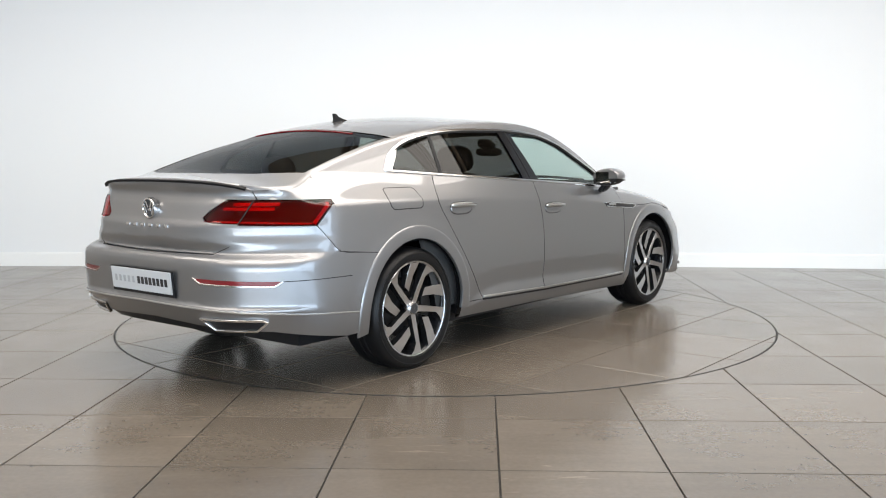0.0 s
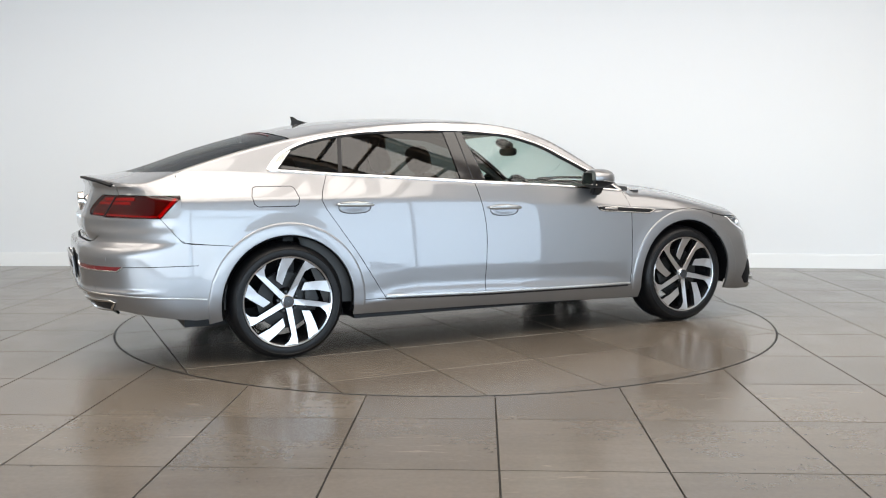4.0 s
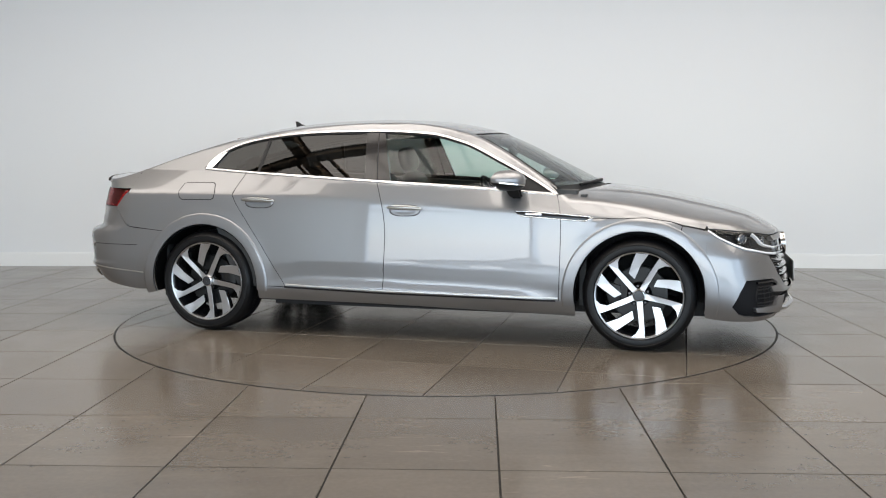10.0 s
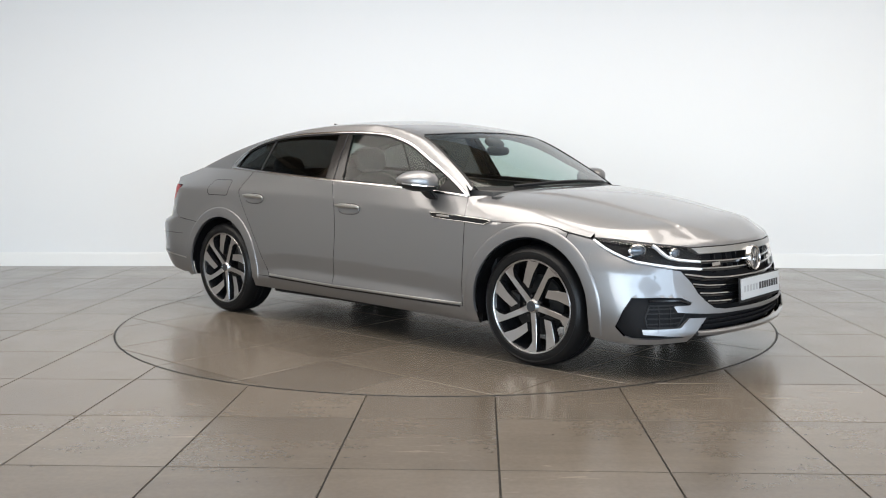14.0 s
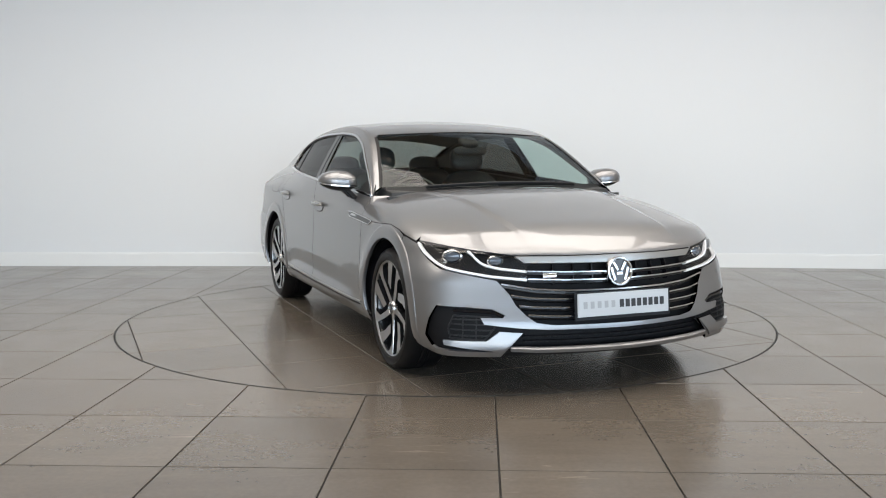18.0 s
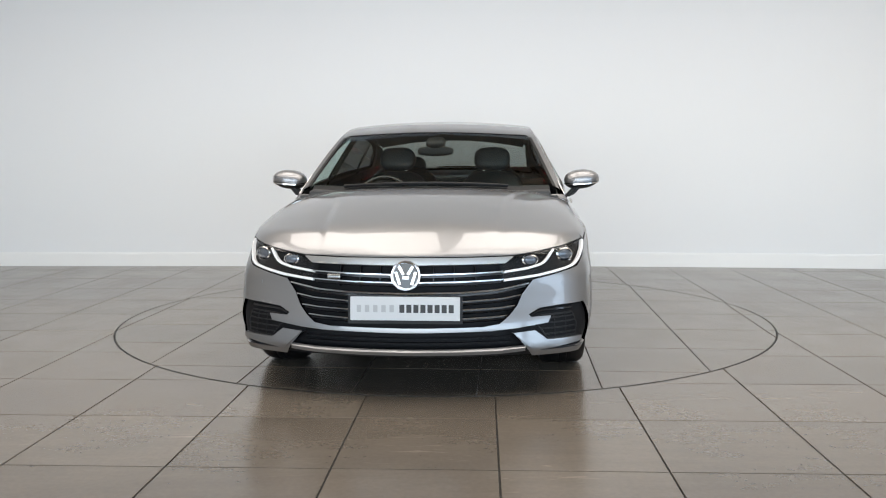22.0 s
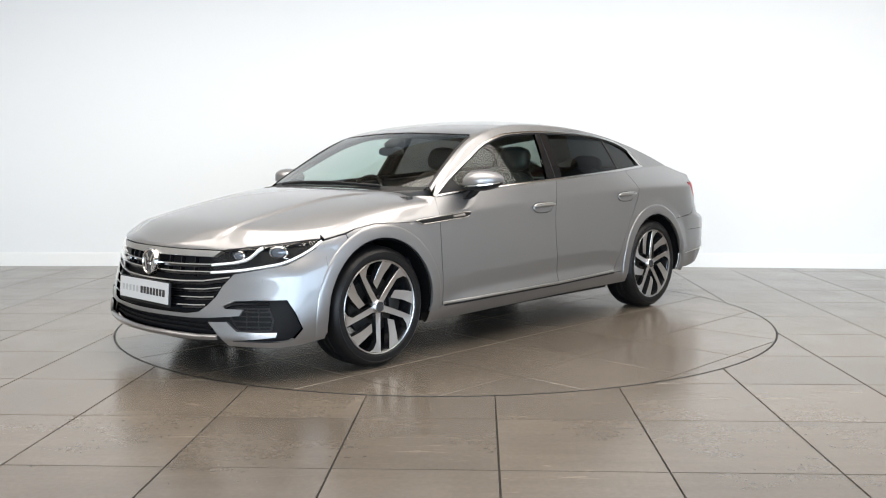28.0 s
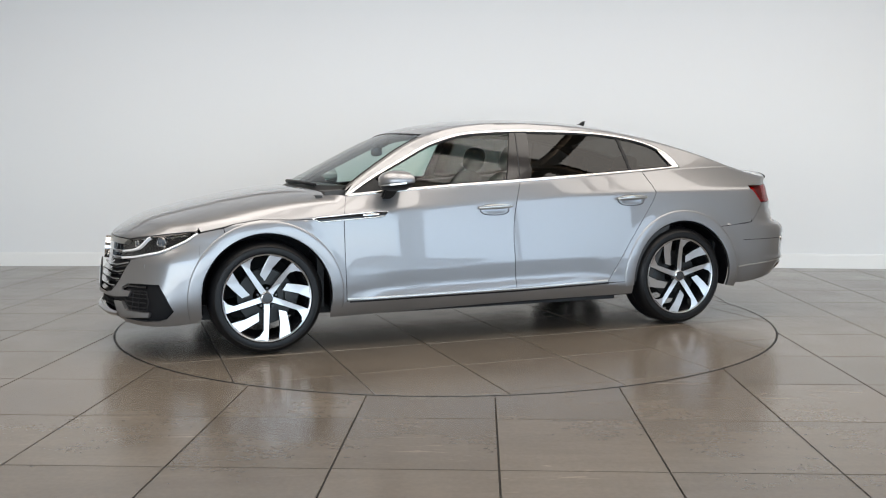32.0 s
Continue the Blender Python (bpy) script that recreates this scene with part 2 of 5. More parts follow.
ledge = curve([(-1.05, -0.03), (-0.88, -0.014), (-0.7, 0.008), (-0.5, 0.012), (-0.13, 0.005), (0.33, -0.009), (0.743, -0.025), (0.89, -0.036), (1.05, -0.04)])
nose_x = bend([(0.12, 2.22), (0.2, 2.335), (0.26, 2.362), (0.34, 2.358), (0.45, 2.327), (0.55, 2.298), (0.63, 2.282), (0.69, 2.265), (0.76, 2.17), (0.9, 1.9)])
tail_x = bend([(0.15, -2.22), (0.25, -2.35), (0.33, -2.435), (0.41, -2.498), (0.432, -2.515), (0.45, -2.502), (0.55, -2.508), (0.64, -2.512), (0.67, -2.505), (0.70, -2.450), (0.76, -2.474), (0.815, -2.475), (0.86, -2.458), (0.93, -2.436), (0.98, -2.418), (1.02, -2.430), (1.05, -2.434), (1.08, -2.434)])

# how far the nose has swept back at a given half width
sweep_y = np.linspace(0.0, 1.3, 1301)
sweep_low = 0.345 * sweep_y**2 + 0.15 * (sweep_y / 0.925) ** 16
sweep_high = 0.36 * sweep_y**2 + 0.17 * (sweep_y / 0.885) ** 12


def top_z(x):
    return np.maximum(cabin_top(x), np.where(np.asarray(x) > 0.8, hood_top(x), 0))


def side_y(x, z):
    zc, zb = crease(x), belt(x)
    w, g = plan(x), glass(x)
    rise = 0.5 * (z - zc + np.sqrt((z - zc) ** 2 + 0.00012))
    up = rise / np.maximum(zb - zc, 0.02)
    over = np.clip(z - zb, 0, None)
    zq = z - rise
    mid = ease(-1.12, -0.72, x) * ease(1.10, 0.62, x)
    low = zq - ledge(x) * ease(0.25, 0.36, zq - ledge(x)) * ease(0.62, 0.5, zq)
    w = w + flank(zq) * (1 - mid) + door(low) * mid
    shoulder = w + (g - w) * np.minimum(up, 1)
    side = shoulder - 0.52 * over - 0.22 * over**2
    for s in (-1, 1):
        r = np.hypot(x - s * HUB_X, z - HUB_Z)
        side = side + 0.004 * ease(0.52, 0.43, r) * ease(0.95, 0.8, z)
    return side


def cap_y(x, z):
    roof = np.sqrt(np.clip(cabin_top(x) - z, 0, None) / np.maximum(crown(x), 0.05))
    k = np.maximum(hood_crown(x), 0.05)
    drop = np.clip(hood_top(x) - z, 0, None)
    lid = np.where(np.asarray(x) > 0.8, np.sqrt((np.sqrt(0.0016 + 4 * k * drop) - 0.04) / (2 * k)), 0)
    return np.maximum(roof, lid)


def width(x, z):
    """Half the body's width at length x (nose forward) and height z."""
    x, z = np.broadcast_arrays(np.asarray(x, float), np.asarray(z, float))
    y = soft_min(side_y(x, z), cap_y(x, z), 0.05)
    f = ease(0.55, 0.70, z)
    back = np.clip(nose_x(z) - x, 0, None)
    y = soft_min(y, np.interp(back, sweep_low, sweep_y) * (1 - f) + np.interp(back, sweep_high, sweep_y) * f, 0.04)
    b = ease(0.62, 0.80, z)
    y = soft_min(y, (np.clip(x - tail_x(z), 0, None) / (0.5 + 0.10 * b)) ** (1 / (5.0 - 1.4 * b)), 0.06)
    return np.where(z < 0.13, 0, y)


def meet(o, d, reach=6.0, steps=160):
    """Where rays from o along d first enter the body."""
    o, d = np.atleast_2d(np.asarray(o, float)), np.atleast_2d(np.asarray(d, float))
    d = np.broadcast_to(d, o.shape)

    ks = np.linspace(0, reach, steps + 1)[1:]
    p = o[None] + d[None] * ks[:, None, None]
    hit = np.abs(p[..., 1]) < width(p[..., 0], p[..., 2])
    first = hit.argmax(0)
    hi = np.where(hit.any(0), ks[first], np.nan)
    lo = hi - reach / steps
    for _ in range(17):
        m = (lo + hi) / 2
        p = o + d * m[:, None]
        a = np.abs(p[:, 1]) < width(p[:, 0], np.nan_to_num(p[:, 2]))
        hi, lo = np.where(a, m, hi), np.where(a, lo, m)
    return o + d * hi[:, None]


# ---- end of body form ----


def rail(x):
    """The edge between roof or hood and the flank: its y and z at length x."""
    x = np.atleast_1d(np.asarray(x, float))
    lo, hi = crease(x) + 0.005, top_z(x) - 1e-4
    for _ in range(30):
        m = (lo + hi) / 2
        over = cap_y(x, m) < side_y(x, m)
        hi, lo = np.where(over, m, hi), np.where(over, lo, m)
    return width(x, lo), lo


dome = curve([(0.9, 0.66), (1.0, 0.62), (1.25, 0.52), (1.5, 0.465), (1.9, 0.435), (2.3, 0.415)])


splay = curve([(0.0, 0.0), (0.2, 0.002), (0.4, 0.018), (0.5, 0.027), (0.6, 0.032), (0.7, 0.028), (0.8, 0.018), (0.9, 0.004), (0.96, 0.0), (1.1, 0.0)])


def lift(kind, uv):
    uv = np.asarray(uv, float)
    u, v = uv[:, 0], uv[:, 1]
    if kind == "nose":
        u = u + np.sign(u) * splay(np.abs(u)) * ease(0.70, 0.62, v)
    if kind in (-1, 1):
        return np.stack([u, kind * width(u, v), v], -1)
    if kind == "top":
        p = meet(np.stack([u, v, u * 0 + 1.7], -1), [[0, 0, -1.0]], 1.6, 20)
        # the raised middle of the hood
        p[:, 2] += 0.009 * ease(1.0, 1.3, u) * ease(2.28, 2.0, u) * ease(0.034, -0.012, np.abs(v) - dome(u))
        return p
    s = 1 if kind == "nose" else -1
    c, q = np.cos(u), np.sin(u)
    o = np.stack([s * (1.2 + 1.9 * c), s * 1.9 * q, v], -1)
    return meet(o, np.stack([-s * c, -s * q, u * 0], -1), 1.9, 26)


def lie(kind, uv):
    """Points and outward normals of the skin at (u, v)."""
    e, n0 = 0.0035, len(uv)
    q = lift(kind, np.concatenate([uv, uv + [e, 0], uv - [e, 0], uv + [0, e], uv - [0, e]]))
    p = q[:n0]
    n = np.cross(q[n0:2 * n0] - q[2 * n0:3 * n0], q[3 * n0:4 * n0] - q[4 * n0:])
    n /= np.maximum(np.linalg.norm(n, axis=1, keepdims=True), 1e-12)
    out = {-1: [0, -1, 0], 1: [0, 1, 0], "top": [0, 0, 1]}.get(kind)
    ref = np.array(out, float) if out else p * [1, 1, 0] - np.array([1.2 if kind == "nose" else -1.2, 0, 0])
    s = np.sign((n * ref).sum(1))
    n = n * s[:, None]
    bad = ~np.isfinite(n).all(1)
    n[bad] = [0, 0, 1]
    return p, n


def normals(kind, uv):
    return lie(kind, uv)[1]


def densify(pts, step):
    out = []
    for a, b in zip(pts, pts[1:] + pts[:1]):
        n = max(1, math.ceil(math.dist(a, b) / step))
        out += [(a[0] + (b[0] - a[0]) * i / n, a[1] + (b[1] - a[1]) * i / n) for i in range(n)]
    return out


def patch(kind, outline, step=0.03, off=0.0, thick=0.012):
    """A piece of the body's skin within an outline: points, normals, faces."""
    pts = densify([tuple(map(float, p)) for p in outline], step)
    pts = [p for i, p in enumerate(pts) if math.dist(p, pts[i - 1]) > 1e-4]
    bm = bmesh.new()
    vs = [bm.verts.new((p[0], p[1], 0)) for p in pts]
    whole = bm.faces.new(vs)
    whole.normal_update()
    bmesh.ops.triangulate(bm, faces=[whole], ngon_method="EAR_CLIP")
    for ax in (0, 1):
        a, b = min(p[ax] for p in pts), max(p[ax] for p in pts)
        n = max(1, math.ceil((b - a) / step))
        no = (1, 0, 0) if ax == 0 else (0, 1, 0)
        for i in range(1, n):
            c = a + (b - a) * i / n + 1e-5
            bmesh.ops.bisect_plane(bm, geom=bm.verts[:] + bm.edges[:] + bm.faces[:], dist=1e-6, plane_co=(c if ax == 0 else 0, c if ax == 1 else 0, 0), plane_no=no)
    bm.verts.index_update()
    uv = np.array([v.co[:2] for v in bm.verts])
    p, n = lie(kind, uv)
    bad = np.isnan(p).any(1)
    faces = [[v.index for v in f.verts] for f in bm.faces]
    faces = [f for f in faces if not bad[f].any() and np.ptp(p[f], 0).max() < 0.25]
    edge = [(e.verts[0].index, e.verts[1].index, e.link_faces[0]) for e in bm.edges if len(e.link_faces) == 1 and not bad[[v.index for v in e.verts]].any()]
    p[bad] = 0
    tri = np.array([f[:3] for f in faces])
    c = np.cross(p[tri[:, 1]] - p[tri[:, 0]], p[tri[:, 2]] - p[tri[:, 0]])
    turn = (c * n[tri].sum(1)).sum(1) < 0
    faces = [f[::-1] if w else f for f, w in zip(faces, turn)]
    bm.free()
    p = p + n * off
    P, N, F = list(p), list(n), faces
    if thick:
        mid = p.mean(0)
        for a, b, _ in edge:
            (ex, ey, ez), (nx, ny, nz), (mx, my, mz) = p[b] - p[a], n[a], p[a] - mid
            d = (ey * nz - ez * ny, ez * nx - ex * nz, ex * ny - ey * nx)
            k = math.sqrt(d[0] ** 2 + d[1] ** 2 + d[2] ** 2) or 1.0
            k = -k if d[0] * mx + d[1] * my + d[2] * mz < 0 else k
            d = (d[0] / k, d[1] / k, d[2] / k)
            k = len(P)
            P += [p[a], p[b], p[b] - n[b] * thick, p[a] - n[a] * thick]
            N += [d] * 4
            F.append([k, k + 1, k + 2, k + 3])
    return P, N, F


def skin(name, patches, mat, parent, label="", step=0.03, off=0.0, thick=0.012):
    """One part of the car made of pieces of skin, each (kind, outline)."""
    P, N, F = [], [], []
    for kind, outline in patches:
        p, n, f = patch(kind, outline, step, off, thick)
        k = len(P)
        P += p
        N += n
        F += [[i + k for i in q] for q in f]
    ob = mesh_object(name, P, F, mat, parent, label, True)
    ob.data.normals_split_custom_set_from_vertices([tuple(map(float, v)) for v in N])
    return ob


def ribbon(name, kind, low, high, n, m, mat, parent, label=""):
    """A strip of skin between a lower and an upper edge given as functions of x."""
    x0, x1, fl, fh = low[0], low[1], low[2], high
    xs = np.linspace(x0, x1, n + 1)
    ks = np.linspace(0, 1, m + 1)
    uv = np.array([(x, fl(x) + (fh(x) - fl(x)) * k) for x in xs for k in ks])
    p, nn = lie(kind, uv)
    F = [(i * (m + 1) + k, i * (m + 1) + k + 1, (i + 1) * (m + 1) + k + 1, (i + 1) * (m + 1) + k) for i in range(n) for k in range(m)]
    F = F if kind == 1 else [f[::-1] for f in F]
    ob = mesh_object(name, p, F, mat, parent, label, True)
    ob.data.normals_split_custom_set_from_vertices([tuple(map(float, v)) for v in nn])
    return ob


def arc(cx, cz, r, a0, a1, n=20):
    return [(cx + r * math.cos(radians(a0 + (a1 - a0) * i / n)), cz + r * math.sin(radians(a0 + (a1 - a0) * i / n))) for i in range(n + 1)]


def bead(name, kind, path, w, h, mat, parent, label="", closed=False, off=0.0, step=0.02, taper=0.25):
    """A raised strip of width w and height h along a path on the skin."""
    pts = densify([tuple(map(float, p)) for p in path], step)
    if not closed:
        n_last = max(1, math.ceil(math.dist(path[-1], path[0]) / step))
        pts = pts[:len(pts) - n_last + 1]
        pts = pts if math.dist(pts[-1], path[-1]) < 1e-9 else pts + [tuple(path[-1])]
    uv = np.array(pts)
    p, n = lie(kind, uv)
    ok = np.isfinite(p).all(1)
    p, n = p[ok], n[ok]
    t = np.roll(p, -1, 0) - np.roll(p, 1, 0) if closed else np.gradient(p, axis=0)
    b = np.cross(t, n)
    b /= np.maximum(np.linalg.norm(b, axis=1, keepdims=True), 1e-9)
    p = p + n * off
    q = w / 2
    rows = [p - b * q - n * 0.006, p - b * q + n * h * (1 - taper), p - b * q * (1 - taper) + n * h, p + b * q * (1 - taper) + n * h, p + b * q + n * h * (1 - taper), p + b * q - n * 0.006]
    V = np.stack(rows, 1).reshape(-1, 3)
    F, m, k = [], len(p), 6
    for i in range(m if closed else m - 1):
        j = (i + 1) % m
        for a in range(k):
            c = (a + 1) % k
            F.append((i * k + a, i * k + c, j * k + c, j * k + a))
    if not closed:
        F += [tuple(range(k))[::-1], tuple((m - 1) * k + a for a in range(k))]
    ob = mesh_object(name, V, F, mat, parent, label, True)
    ob.data.set_sharp_from_angle(angle=radians(50))
    return ob


def prism(name, outline, y0, y1, mat, parent, label="", plane="XZ", bevel=0.0, m=None):
    """An outline in a plane, given depth."""
    bm = bmesh.new()
    def put(a, b, c):
        return {"XZ": (a, c, b), "YZ": (c, a, b), "XY": (a, b, c)}[plane]
    lo = [bm.verts.new(put(a, b, y0)) for a, b in outline]
    hi = [bm.verts.new(put(a, b, y1)) for a, b in outline]
    bm.faces.new(lo)
    bm.faces.new(hi[::-1])
    n = len(lo)
    for i in range(n):
        bm.faces.new((lo[i], hi[i], hi[(i + 1) % n], lo[(i + 1) % n]))
    bmesh.ops.recalc_face_normals(bm, faces=bm.faces[:])
    if bevel:
        bmesh.ops.bevel(bm, geom=bm.edges[:], offset=bevel, segments=2, affect="EDGES", profile=0.6, clamp_overlap=True)
    return part(name, bm, mat, parent, label, True, m)


def blob(name, size, mat, parent, label="", m=None, power=2.6, seg=24, rings=14):
    """A rounded cushion: a superellipsoid of the given full size."""
    bm = bmesh.new()
    bmesh.ops.create_uvsphere(bm, u_segments=seg, v_segments=rings, radius=1)
    for v in bm.verts:
        c = v.co
        k = (abs(c.x)**power + abs(c.y)**power + abs(c.z)**power) ** (-1 / power)
        v.co = Vector((c.x * k * size[0] / 2, c.y * k * size[1] / 2, c.z * k * size[2] / 2))
    ob = part(name, bm, mat, parent, label, True, m)
    return ob


# ---- room ----
def wall_y(x):
    return 3.145 - 0.027 * x - 0.047 * max(0.0, x - 0.9) ** 1.3


def wall_sheet(name, z0, z1, front, thick, mat, label, category):
    verts, faces = [], []
    xs = [-10 + 0.25 * i for i in range(77)]
    for x in xs:
        y = wall_y(x) - front
        verts += [(x, y, z0), (x, y, z1), (x, y + thick, z1), (x, y + thick, z0)]
    for i in range(len(xs) - 1):
        for j in range(4):
            faces.append((4 * i + j, 4 * i + 4 + j, 4 * i + 4 + (j + 1) % 4, 4 * i + (j + 1) % 4))
    ob = mesh_object(name, verts, faces, mat, None, "", True)
    ob.data.set_sharp_from_angle(angle=radians(40))
    return tagged(ob, label, category, kind="structure")


CEILING_Z = 4.6
wall_sheet("wall_north", 0, CEILING_Z, 0, 0.2, WALL, "plain white painted showroom wall with a slight curve", "wall")
wall_sheet("baseboard", 0, 0.135, 0.014, 0.012, SKIRT, "white painted skirting board along the wall", "skirting board")
wall_sheet("trim", 0.135, 0.15, 0.010, 0.008, SKIRT, "thin white moulding on top of the skirting board", "moulding")
for name, b in (("wall_west", (-6.8, -6.6, -9.9, 3.4, 0, CEILING_Z)), ("wall_east", (6.4, 6.6, -9.9, 2.5, 0, CEILING_Z))):
    bm = bmesh.new()
    box(bm, *b)
    tagged(part(name, bm, SIDEWALL, None, smooth=False), "grey-beige painted showroom side wall", "wall", kind="structure")
bm = bmesh.new()
box(bm, -6.8, 6.6, -9.9, 3.6, CEILING_Z, CEILING_Z + 0.1)
for y in (-8.6, -6.4, -5.1, -3.08, -1.9, 0.95):
    box(bm, -6.6, 6.4, y - 0.09, y + 0.09, CEILING_Z - 0.26, CEILING_Z)
for x in (-6.3, -3.2, 0.0, 3.2, 6.2):
    box(bm, x - 0.12, x + 0.12, -9.7, 3.3, CEILING_Z - 0.22, CEILING_Z)
for i in range(19):
    x = -6.2 + 0.68 * i
    box(bm, x - 0.03, x + 0.03, -3.0, -2.0, CEILING_Z - 0.13, CEILING_Z - 0.09)
tagged(part("ceiling", bm, CEIL, None, smooth=False), "beige showroom ceiling with boxed beams", "ceiling", kind="structure")
# the glazed front behind the camera
bm = bmesh.new()
box(bm, -6.6, 6.4, -9.9, -9.7, 0, 0.12)
box(bm, -6.6, 6.4, -9.9, -9.7, 2.62, CEILING_Z)
tagged(part("wall_south", bm, CEIL, None, smooth=False), "beige wall around the glazed shop front", "wall", kind="structure")
bm = bmesh.new()
for i in range(5):
    x = -6.5 + 12.8 * i / 4
    box(bm, x - 0.02, x + 0.02, -9.88, -9.62, 0.12, 2.62)
box(bm, -6.6, 6.4, -9.87, -9.63, 2.17, 2.21)
for y in (-9.25, -6.9, -4.55):
    box(bm, 6.33, 6.398, y - 0.03, y + 0.03, 0.12, 2.62)
for z in (0.12, 2.62):
    box(bm, 6.33, 6.398, -9.22, -4.58, z - 0.03, z + 0.03)
tagged(part("window_1", bm, DARKFRAME, None, smooth=False), "grey metal frames of the shop front windows", "window", kind="structure")


def clip_ring(q, inside, cx, cy, r):
    """The part of a convex outline within or beyond a circle."""
    pts = densify(q, 0.02)
    flag = [(math.hypot(x - cx, y - cy) < r) == inside for x, y in pts]
    if all(flag):
        return q
    if not any(flag):
        return None
    n = len(pts)
    k = next(i for i in range(n) if flag[i] and not flag[i - 1])
    run = []
    for i in range(n):
        p = pts[(k + i) % n]
        if not flag[(k + i) % n]:
            break
        run.append(p)
    if len(run) < 3:
        return None
    a0 = math.atan2(run[-1][1] - cy, run[-1][0] - cx)
    a1 = math.atan2(run[0][1] - cy, run[0][0] - cx)
    d = (a1 - a0 + math.pi) % (2 * math.pi) - math.pi
    m = max(2, int(abs(d) * r / 0.03))
    arcp = [(cx + r * math.cos(a0 + d * i / m), cy + r * math.sin(a0 + d * i / m)) for i in range(m + 1)]
    keep = [run[0]] + [p for i, p in enumerate(run[1:-1]) if any(math.dist(p, c) < 0.012 for c in q)] + [run[-1]]
    out = keep + arcp
    area = sum(a[0] * b[1] - a[1] * b[0] for a, b in zip(out, out[1:] + out[:1])) / 2
    return out if abs(area) > 0.003 else None


def slab(name, outline, z, mat, parent):
    """One tile: a flat piece with a small chamfer round its edge."""
    area = sum(a[0] * b[1] - a[1] * b[0] for a, b in zip(outline, outline[1:] + outline[:1]))
    o = outline if area > 0 else outline[::-1]
    cx, cy = sum(p[0] for p in o) / len(o), sum(p[1] for p in o) / len(o)
    n = len(o)
    V = [(x, y, z) for x, y in o]
    W = []
    for i in range(n):
        a, b, c = Vector(o[i - 1]), Vector(o[i]), Vector(o[(i + 1) % n])
        e1, e2 = (b - a), (c - b)
        nrm = Vector((e1.y, -e1.x)).normalized() + Vector((e2.y, -e2.x)).normalized() if e1.length and e2.length else Vector((0, 0))
        W.append((b.x + nrm.x * 0.0015, b.y + nrm.y * 0.0015, z - 0.0025))
    F = [tuple(range(n))] + [(i, n + i, n + (i + 1) % n, (i + 1) % n) for i in range(n)]
    return mesh_object(name, V + W, F, mat, parent)


SIZE_U, SIZE_V, TURN, U0, V0 = 0.6283, 0.669, -0.0403, 0.331, -3.3011
RING, RCX, RCY = 2.297, 0.0, 0.037
bm = bmesh.new()
box(bm, -6.8, 6.6, -9.9, 3.6, -0.2, -0.007)
floor = tagged(part("floor", bm, GROUT, None, smooth=False), "polished grey-brown porcelain floor tiles with dark joints", "floor", kind="structure")
far_v, far_f = [], []
g = 0.0044
ct, st = math.cos(TURN), math.sin(TURN)
for i in range(-12, 11):
    for j in range(-10, 11):
        u0, v0 = U0 + i * SIZE_U + g, V0 + j * SIZE_V + g
        q = [(u0, v0), (u0 + SIZE_U - 2 * g, v0), (u0 + SIZE_U - 2 * g, v0 + SIZE_V - 2 * g), (u0, v0 + SIZE_V - 2 * g)]
        q = [(a * ct - b * st, a * st + b * ct) for a, b in q]
        mx, my = sum(a for a, _ in q) / 4, sum(b for _, b in q) / 4
        if my > wall_y(mx) + 0.3 or mx < -6.9 or mx > 6.7:
            continue
        if abs(mx) > 5.2 or my < -4.2:
            k = len(far_v)
            far_v += [(a, b, 0) for a, b in q]
            far_f.append((k, k + 1, k + 2, k + 3))
            continue
        o = clip_ring(q, False, RCX, RCY, RING + 0.006)
        if o:
            slab("tile", o, 0.0, TILE, floor)
tagged(mesh_object("floor_tile", far_v, far_f, TILE, floor), kind="stuff")

turntable = tagged(new("turntable"), "round tiled turntable set flush into the floor with metal rim", "turntable")
bm = bmesh.new()
lathe(bm, [(0.001, -0.003), (RING - 0.006, -0.003), (RING - 0.006, -0.02)], 160, "Z")
part("base", bm, GROUT, turntable)
bm = bmesh.new()
lathe(bm, [(RING - 0.009, -0.002), (RING - 0.008, 0.0012), (RING - 0.004, 0.0012), (RING - 0.0035, -0.02)], 200, "Z")
part("rim", bm, RIMSTEEL, turntable, "thin dark steel rim")
for i in range(-5, 6):
    for j in range(-5, 5):
        u0, v0 = -0.155 + i * 0.623 + g, -0.311 + j * 0.622 + g
        q = [(u0, v0), (u0 + 0.623 - 2 * g, v0), (u0 + 0.623 - 2 * g, v0 + 0.622 - 2 * g), (u0, v0 + 0.622 - 2 * g)]
        o = clip_ring(q, True, 0, 0, RING - 0.009)
        if o:
            slab("tile", o, 0.0005, TILE, turntable)
bm = bmesh.new()
lathe(bm, [(RING + 0.001, -0.02), (RING + 0.001, 0.0008), (RING + 0.005, 0.0008), (RING + 0.005, -0.02)], 200, "Z")
collar = tagged(part("turntable_collar", bm, RIMSTEEL, None, m=pose(RCX, RCY, 0)), "thin dark steel collar in the floor round the turntable", "collar")

# ---- car ----
car = tagged(new("car"), "silver four-door fastback saloon on the turntable, lights off", "car")


def line_pts(f, x0, x1, n=24):
    return [(x0 + (x1 - x0) * i / n, float(f(x0 + (x1 - x0) * i / n))) for i in range(n + 1)]


def rail_side(x0, x1, n=30):
    xs = np.linspace(x0, x1, n)
    return list(zip(xs, rail(xs)[1]))


def rail_top(x0, x1, s, n=30, inset=0.0):
    xs = np.linspace(x0, x1, n)
    return list(zip(xs, s * (rail(xs)[0] - inset)))


